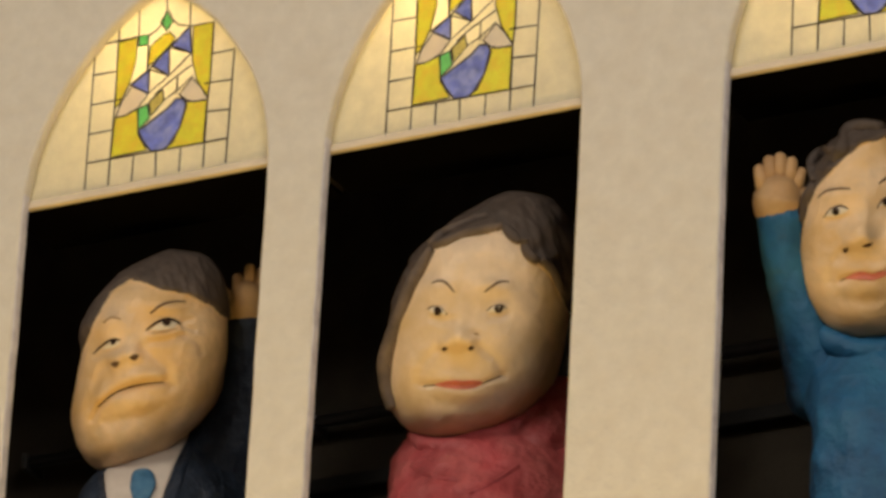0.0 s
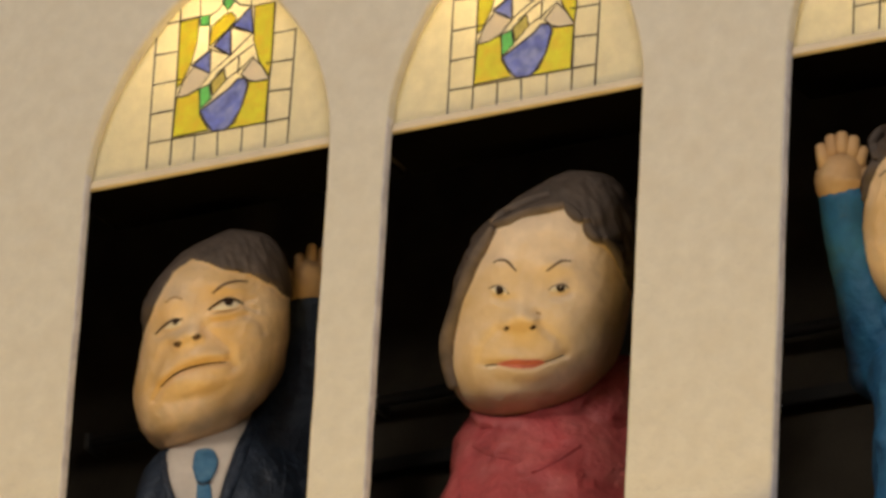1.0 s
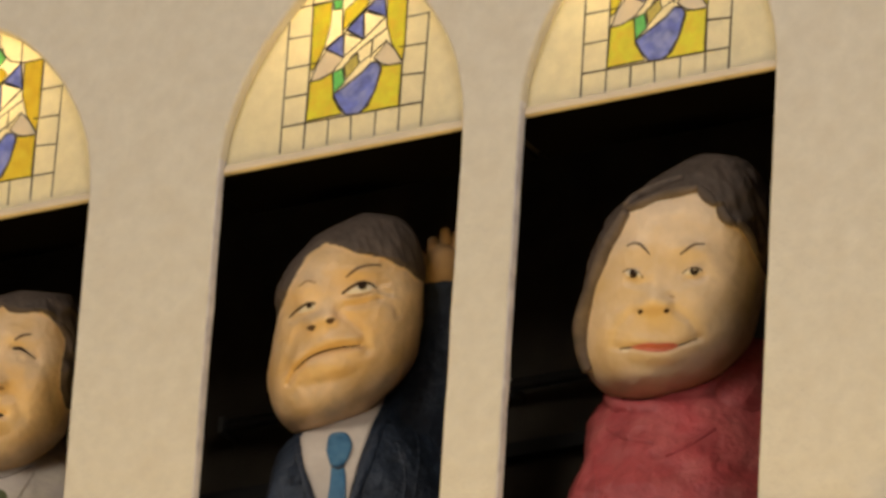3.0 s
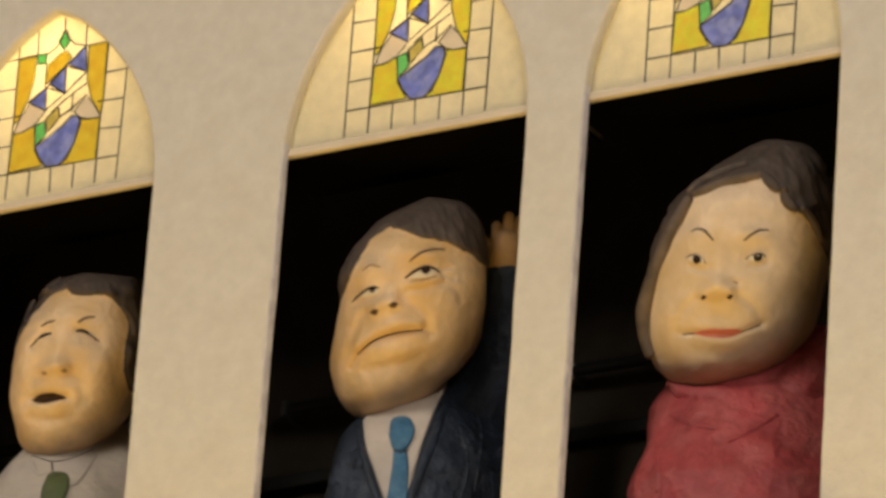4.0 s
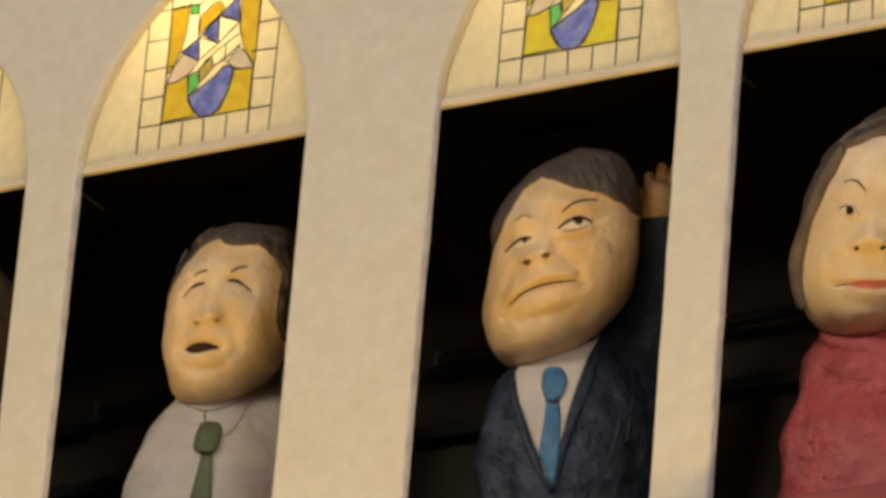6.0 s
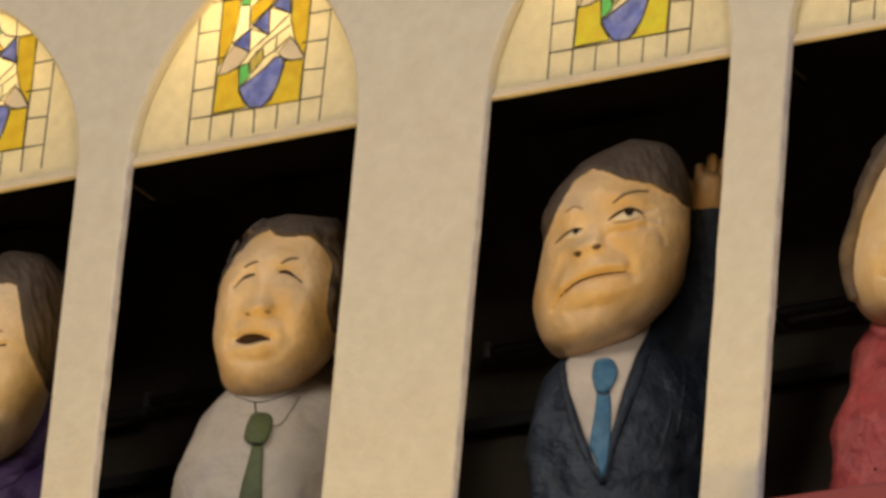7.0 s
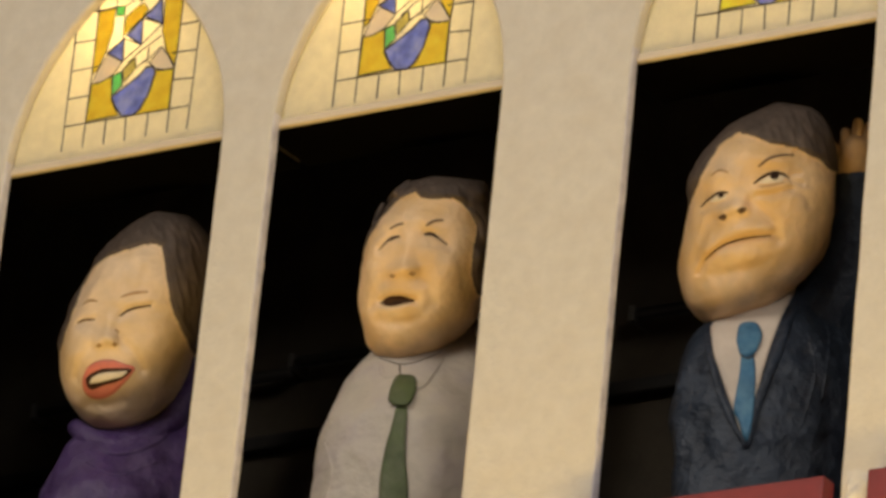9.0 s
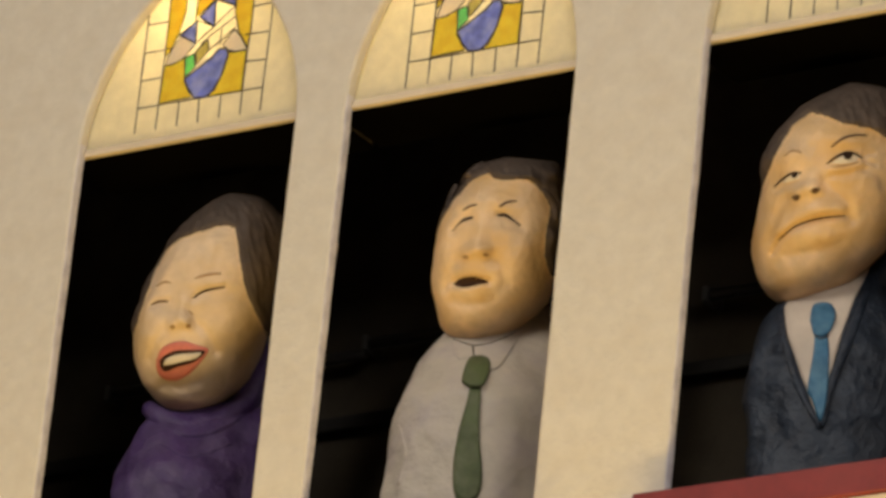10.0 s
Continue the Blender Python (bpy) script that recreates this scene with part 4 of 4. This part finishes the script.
d.face([(-0.123, -0.151), (-0.125, -0.119), (-0.127, -0.071), (-0.128, -0.033), (-0.122, 0.001), (-0.108, 0.033), (-0.097, 0.058), (-0.089, 0.082), (-0.080, 0.091), (-0.060, 0.100), (-0.029, 0.115), (-0.006, 0.122), (0.012, 0.125), (0.021, 0.129), (0.032, 0.119), (0.040, 0.108), (0.051, 0.110), (0.059, 0.086), (0.073, 0.080), (0.091, 0.068), (0.104, 0.049), (0.115, 0.025), (0.156, -0.020), (0.155, -0.116), (0.063, -0.186), (-0.038, -0.225), (-0.128, -0.199)])
d.body([(-0.164, 0.096, 0.141), (-0.176, 0.081, 0.156), (-0.202, 0.067, 0.169), (-0.234, 0.062, 0.175), (-0.267, 0.060, 0.176), (-0.301, 0.056, 0.180), (-0.334, 0.053, 0.184), (-0.540, 0.053, 0.194)])
d.build(SKIN_PALE, RED_TOP)
d.tube(RED_TOP, [(-0.082, -0.174, 0.0, 0.01), (-0.061, -0.188, -0.03, 0.015), (-0.031, -0.192, -0.05, 0.02), (0.009, -0.184, -0.045, 0.02), (0.052, -0.164, -0.03, 0.022), (0.093, -0.141, -0.005, 0.026), (0.121, -0.114, 0.02, 0.03)])
d.tube(RED_TOP, [(0.126, -0.100, 0.02, 0.03), (0.113, -0.144, -0.01, 0.045), (0.096, -0.202, -0.02, 0.065), (0.075, -0.292, 0.0, 0.09)])
d.stroke(RED_TOP, 0.007, [(-0.085, -0.30), (-0.09, -0.33), (-0.075, -0.37)])
d.stroke(RED_TOP, 0.012, [(-0.087, -0.216), (-0.058, -0.227), (-0.022, -0.231)], 0.001, True)
d.stroke(RED_TOP, 0.01, [(-0.005, -0.247), (0.026, -0.231), (0.065, -0.204)], 0.001)
d.stroke(RED_TOP, 0.008, [(-0.102, -0.254), (-0.098, -0.293), (-0.099, -0.325)], 0.001, True)
d.tube(HAIR_BROWN, [(-0.081, 0.089, -0.05, 0.007), (-0.092, 0.066, -0.05, 0.009), (-0.106, 0.035, -0.05, 0.01), (-0.116, -0.002, -0.045, 0.01), (-0.126, -0.039, -0.035, 0.011), (-0.131, -0.073, -0.025, 0.012), (-0.127, -0.108, -0.025, 0.01), (-0.119, -0.134, -0.03, 0.008)])
d.stroke(HAIR_BROWN, 0.016, [(-0.084, 0.094), (-0.060, 0.104), (-0.029, 0.119), (-0.004, 0.127), (0.018, 0.133)], 0.002)
d.stroke(HAIR_BROWN, 0.016, [(-0.083, 0.100), (-0.060, 0.118), (-0.030, 0.134), (-0.003, 0.146)], 0.002)
d.stroke(HAIR, 0.016, [(0.019, 0.134), (0.031, 0.122), (0.043, 0.112)], 0.003)
d.stroke(HAIR, 0.016, [(0.049, 0.117), (0.056, 0.097), (0.072, 0.085)], 0.003)
d.stroke(HAIR, 0.014, [(0.077, 0.091), (0.096, 0.072), (0.110, 0.045)], 0.003)
d.stroke(BROW, 0.0038, [(-0.076, 0.044), (-0.067, 0.048), (-0.058, 0.047), (-0.051, 0.041), (-0.044, 0.034)])
d.stroke(BROW, 0.0038, [(-0.002, 0.037), (0.008, 0.046), (0.019, 0.053), (0.032, 0.054)])
d.patch(EYE_GLINT_WHITE, 0.0015, [(-0.078, 0.007), (-0.070, 0.011), (-0.060, 0.009), (-0.054, 0.002), (-0.063, -0.000), (-0.073, 0.002)])
d.patch(EYE_GLINT_WHITE, 0.0015, [(0.004, 0.011), (0.013, 0.018), (0.025, 0.018), (0.030, 0.015), (0.020, 0.010), (0.010, 0.009)])
d.patch(LINE, 0.004, [(-0.071, 0.006), (-0.069, 0.011), (-0.063, 0.010), (-0.059, 0.005), (-0.063, -0.000), (-0.069, 0.000)])
d.patch(LINE, 0.004, [(0.013, 0.015), (0.016, 0.019), (0.022, 0.021), (0.026, 0.016), (0.023, 0.010), (0.016, 0.010)])
# Glint in the pupil, painted as a cream fleck.
d.patch(EYE_GLINT_WHITE, 0.005, [(0.018, 0.017), (0.020, 0.019), (0.021, 0.018), (0.020, 0.015)])
d.stroke(BROW, 0.003, [(-0.080, 0.007), (-0.071, 0.011), (-0.061, 0.009), (-0.052, 0.001)])
d.stroke(BROW, 0.003, [(0.003, 0.011), (0.013, 0.018), (0.024, 0.020), (0.031, 0.016)])
d.patch(LIP, 0.0025, [(-0.064, -0.099), (-0.049, -0.093), (-0.035, -0.090), (-0.023, -0.090), (-0.007, -0.088), (0.006, -0.091), (-0.007, -0.099), (-0.022, -0.102), (-0.045, -0.102)])
d.stroke(LINE, 0.0028, [(-0.077, -0.102), (-0.063, -0.099), (-0.045, -0.098), (-0.023, -0.098), (-0.007, -0.095), (0.010, -0.089), (0.031, -0.079)])
# Cream fleck paints the highlight below the mouth corner.
d.patch(EYE_GLINT_WHITE, 0.0012, [(-0.075, -0.106), (-0.069, -0.103), (-0.062, -0.103), (-0.068, -0.107)])
d.patch(NOSTRIL, 0.001, [(-0.057, -0.048), (-0.053, -0.044), (-0.048, -0.046), (-0.052, -0.051)])
d.patch(NOSTRIL, 0.001, [(-0.021, -0.045), (-0.016, -0.040), (-0.011, -0.042), (-0.015, -0.047)])
d.stroke(CREASE, 0.003, [(-0.013, -0.022), (-0.005, -0.024)])
d.finish("papier-mache doll in a crimson top with wavy brown hair")

d = Doll((1.302, 0.18, -0.187), -29.5, 24.8, "blue")
d.head([(0.1479, -0.0221, 0.0000), (0.1467, -0.0225, 0.0253), (0.1314, -0.0258, 0.0452), (0.1071, -0.0271, 0.0617), (0.0754, -0.0290, 0.0746), (0.0384, -0.0305, 0.0864), (-0.0012, -0.0309, 0.0911), (-0.0408, -0.0295, 0.0915), (-0.0777, -0.0261, 0.0873), (-0.1095, -0.0225, 0.0783), (-0.1338, -0.0227, 0.0610), (-0.1491, -0.0237, 0.0342), (-0.1543, -0.0170, 0.0000)])
d.bumps([(-0.0429, -0.0079, 0.017, 0.016, 0.018), (-0.0593, -0.0197, 0.007, 0.009, 0.009), (-0.0287, -0.0118, 0.007, 0.009, 0.009), (-0.0381, 0.0180, 0.006, 0.011, 0.03), (-0.0771, 0.0213, -0.005, 0.026, 0.014), (-0.0756, 0.0214, 0.004, 0.016, 0.008), (-0.0065, 0.0376, -0.005, 0.026, 0.014), (-0.0801, 0.0468, 0.004, 0.03, 0.011), (-0.0340, -0.0557, 0.006, 0.04, 0.01), (-0.0366, -0.0792, 0.006, 0.03, 0.012), (-0.0320, -0.1217, 0.01, 0.04, 0.026), (-0.0926, -0.0511, 0.008, 0.025, 0.04), (0.0112, -0.0299, 0.008, 0.03, 0.04)])
d.groove(0.005, 0.0045, [(-0.066, -0.071), (-0.053, -0.065), (-0.040, -0.061), (-0.022, -0.063), (0.001, -0.054), (0.020, -0.045)])
d.groove(0.004, 0.007, [(-0.068, -0.033), (-0.079, -0.050), (-0.080, -0.072)])
d.groove(0.003, 0.008, [(-0.059, -0.096), (-0.033, -0.099), (-0.009, -0.092)])
d.groove(0.003, 0.005, [(-0.088, 0.010), (-0.073, 0.011), (-0.060, 0.018)])
d.face([(-0.123, -0.045), (-0.119, -0.002), (-0.114, 0.033), (-0.102, 0.059), (-0.082, 0.080), (-0.066, 0.101), (-0.043, 0.118), (-0.015, 0.129), (0.015, 0.121), (0.037, 0.088), (0.048, 0.042), (0.057, -0.012), (0.084, -0.080), (0.043, -0.176), (-0.051, -0.181), (-0.131, -0.123)])
d.body([(-0.1132, 0.03, 0.055), (-0.1432, 0.03, 0.085), (-0.1523, 0.03, 0.105), (-0.175, 0.03, 0.125), (-0.2184, 0.03, 0.130), (-0.2811, 0.032, 0.127), (-0.3763, 0.034, 0.126), (-0.5563, 0.034, 0.130)])
d.build(SKIN, BLUE_TOP)
d.tube(BLUE_TOP, [(-0.149, 0.011, 0.0, 0.034), (-0.142, -0.038, 0.0, 0.031), (-0.127, -0.092, 0.0, 0.032), (-0.104, -0.154, 0.0, 0.04), (-0.073, -0.223, 0.01, 0.056)])
d.tube(HAND_PAINT, [(-0.152, 0.007, 0.0, 0.029), (-0.154, 0.032, 0.0, 0.036), (-0.153, 0.049, 0.0, 0.03)])
d.fingers(HAND_PAINT, [((-0.173, 0.038), (-0.182, 0.084), 0.0098), ((-0.163, 0.047), (-0.169, 0.097), 0.0098), ((-0.152, 0.049), (-0.154, 0.102), 0.0098), ((-0.140, 0.048), (-0.138, 0.097), 0.0098), ((-0.132, 0.041), (-0.124, 0.083), 0.0092), ((-0.135, 0.023), (-0.107, 0.059), 0.011)], 0.0)
d.tube(BLUE_TOP, [(-0.095, -0.136, 0.0, 0.014), (-0.072, -0.155, -0.03, 0.017), (-0.041, -0.166, -0.045, 0.018), (-0.002, -0.165, -0.045, 0.018), (0.037, -0.149, -0.02, 0.018)])
d.stroke(HAIR, 0.02, [(-0.120, 0.006), (-0.115, 0.037), (-0.106, 0.061)])
d.stroke(HAIR, 0.022, [(-0.106, 0.066), (-0.107, 0.086), (-0.096, 0.103), (-0.082, 0.108)])
d.stroke(HAIR, 0.022, [(-0.083, 0.093), (-0.071, 0.112), (-0.068, 0.129)])
d.stroke(HAIR, 0.024, [(-0.069, 0.120), (-0.063, 0.136), (-0.043, 0.143), (-0.015, 0.144)])
d.stroke(BROW, 0.004, [(-0.102, 0.041), (-0.090, 0.051), (-0.075, 0.055), (-0.059, 0.056)])
d.stroke(BROW, 0.004, [(-0.020, 0.065), (-0.006, 0.076), (0.013, 0.081)])
d.patch(EYE_GLINT_WHITE, 0.0015, [(-0.090, 0.017), (-0.084, 0.026), (-0.071, 0.030), (-0.060, 0.027), (-0.069, 0.020), (-0.082, 0.016)])
d.patch(LINE, 0.004, [(-0.083, 0.022), (-0.080, 0.028), (-0.074, 0.028), (-0.072, 0.022), (-0.077, 0.018)])
d.stroke(BROW, 0.0035, [(-0.092, 0.014), (-0.085, 0.025), (-0.071, 0.032), (-0.060, 0.028)])
d.patch(EYE_GLINT_WHITE, 0.0015, [(-0.019, 0.034), (-0.011, 0.043), (0.002, 0.046), (0.010, 0.042), (-0.000, 0.036)])
d.patch(LINE, 0.004, [(-0.014, 0.038), (-0.011, 0.045), (-0.004, 0.045), (-0.003, 0.039), (-0.008, 0.035)])
d.stroke(BROW, 0.0035, [(-0.021, 0.032), (-0.013, 0.044), (0.001, 0.048), (0.012, 0.043)])
d.patch(LIP, 0.003, [(-0.061, -0.068), (-0.049, -0.060), (-0.037, -0.057), (-0.022, -0.059), (-0.007, -0.054), (-0.001, -0.058), (-0.018, -0.067), (-0.037, -0.068)])
d.stroke(LINE, 0.0028, [(-0.066, -0.071), (-0.053, -0.065), (-0.040, -0.061), (-0.022, -0.063), (0.001, -0.054), (0.020, -0.045)])
d.patch(NOSTRIL, 0.001, [(-0.066, -0.029), (-0.061, -0.025), (-0.057, -0.027), (-0.061, -0.033)])
d.patch(NOSTRIL, 0.001, [(-0.041, -0.023), (-0.033, -0.018), (-0.025, -0.017), (-0.030, -0.023)])
d.finish("papier-mache doll in a blue top waving a raised arm")
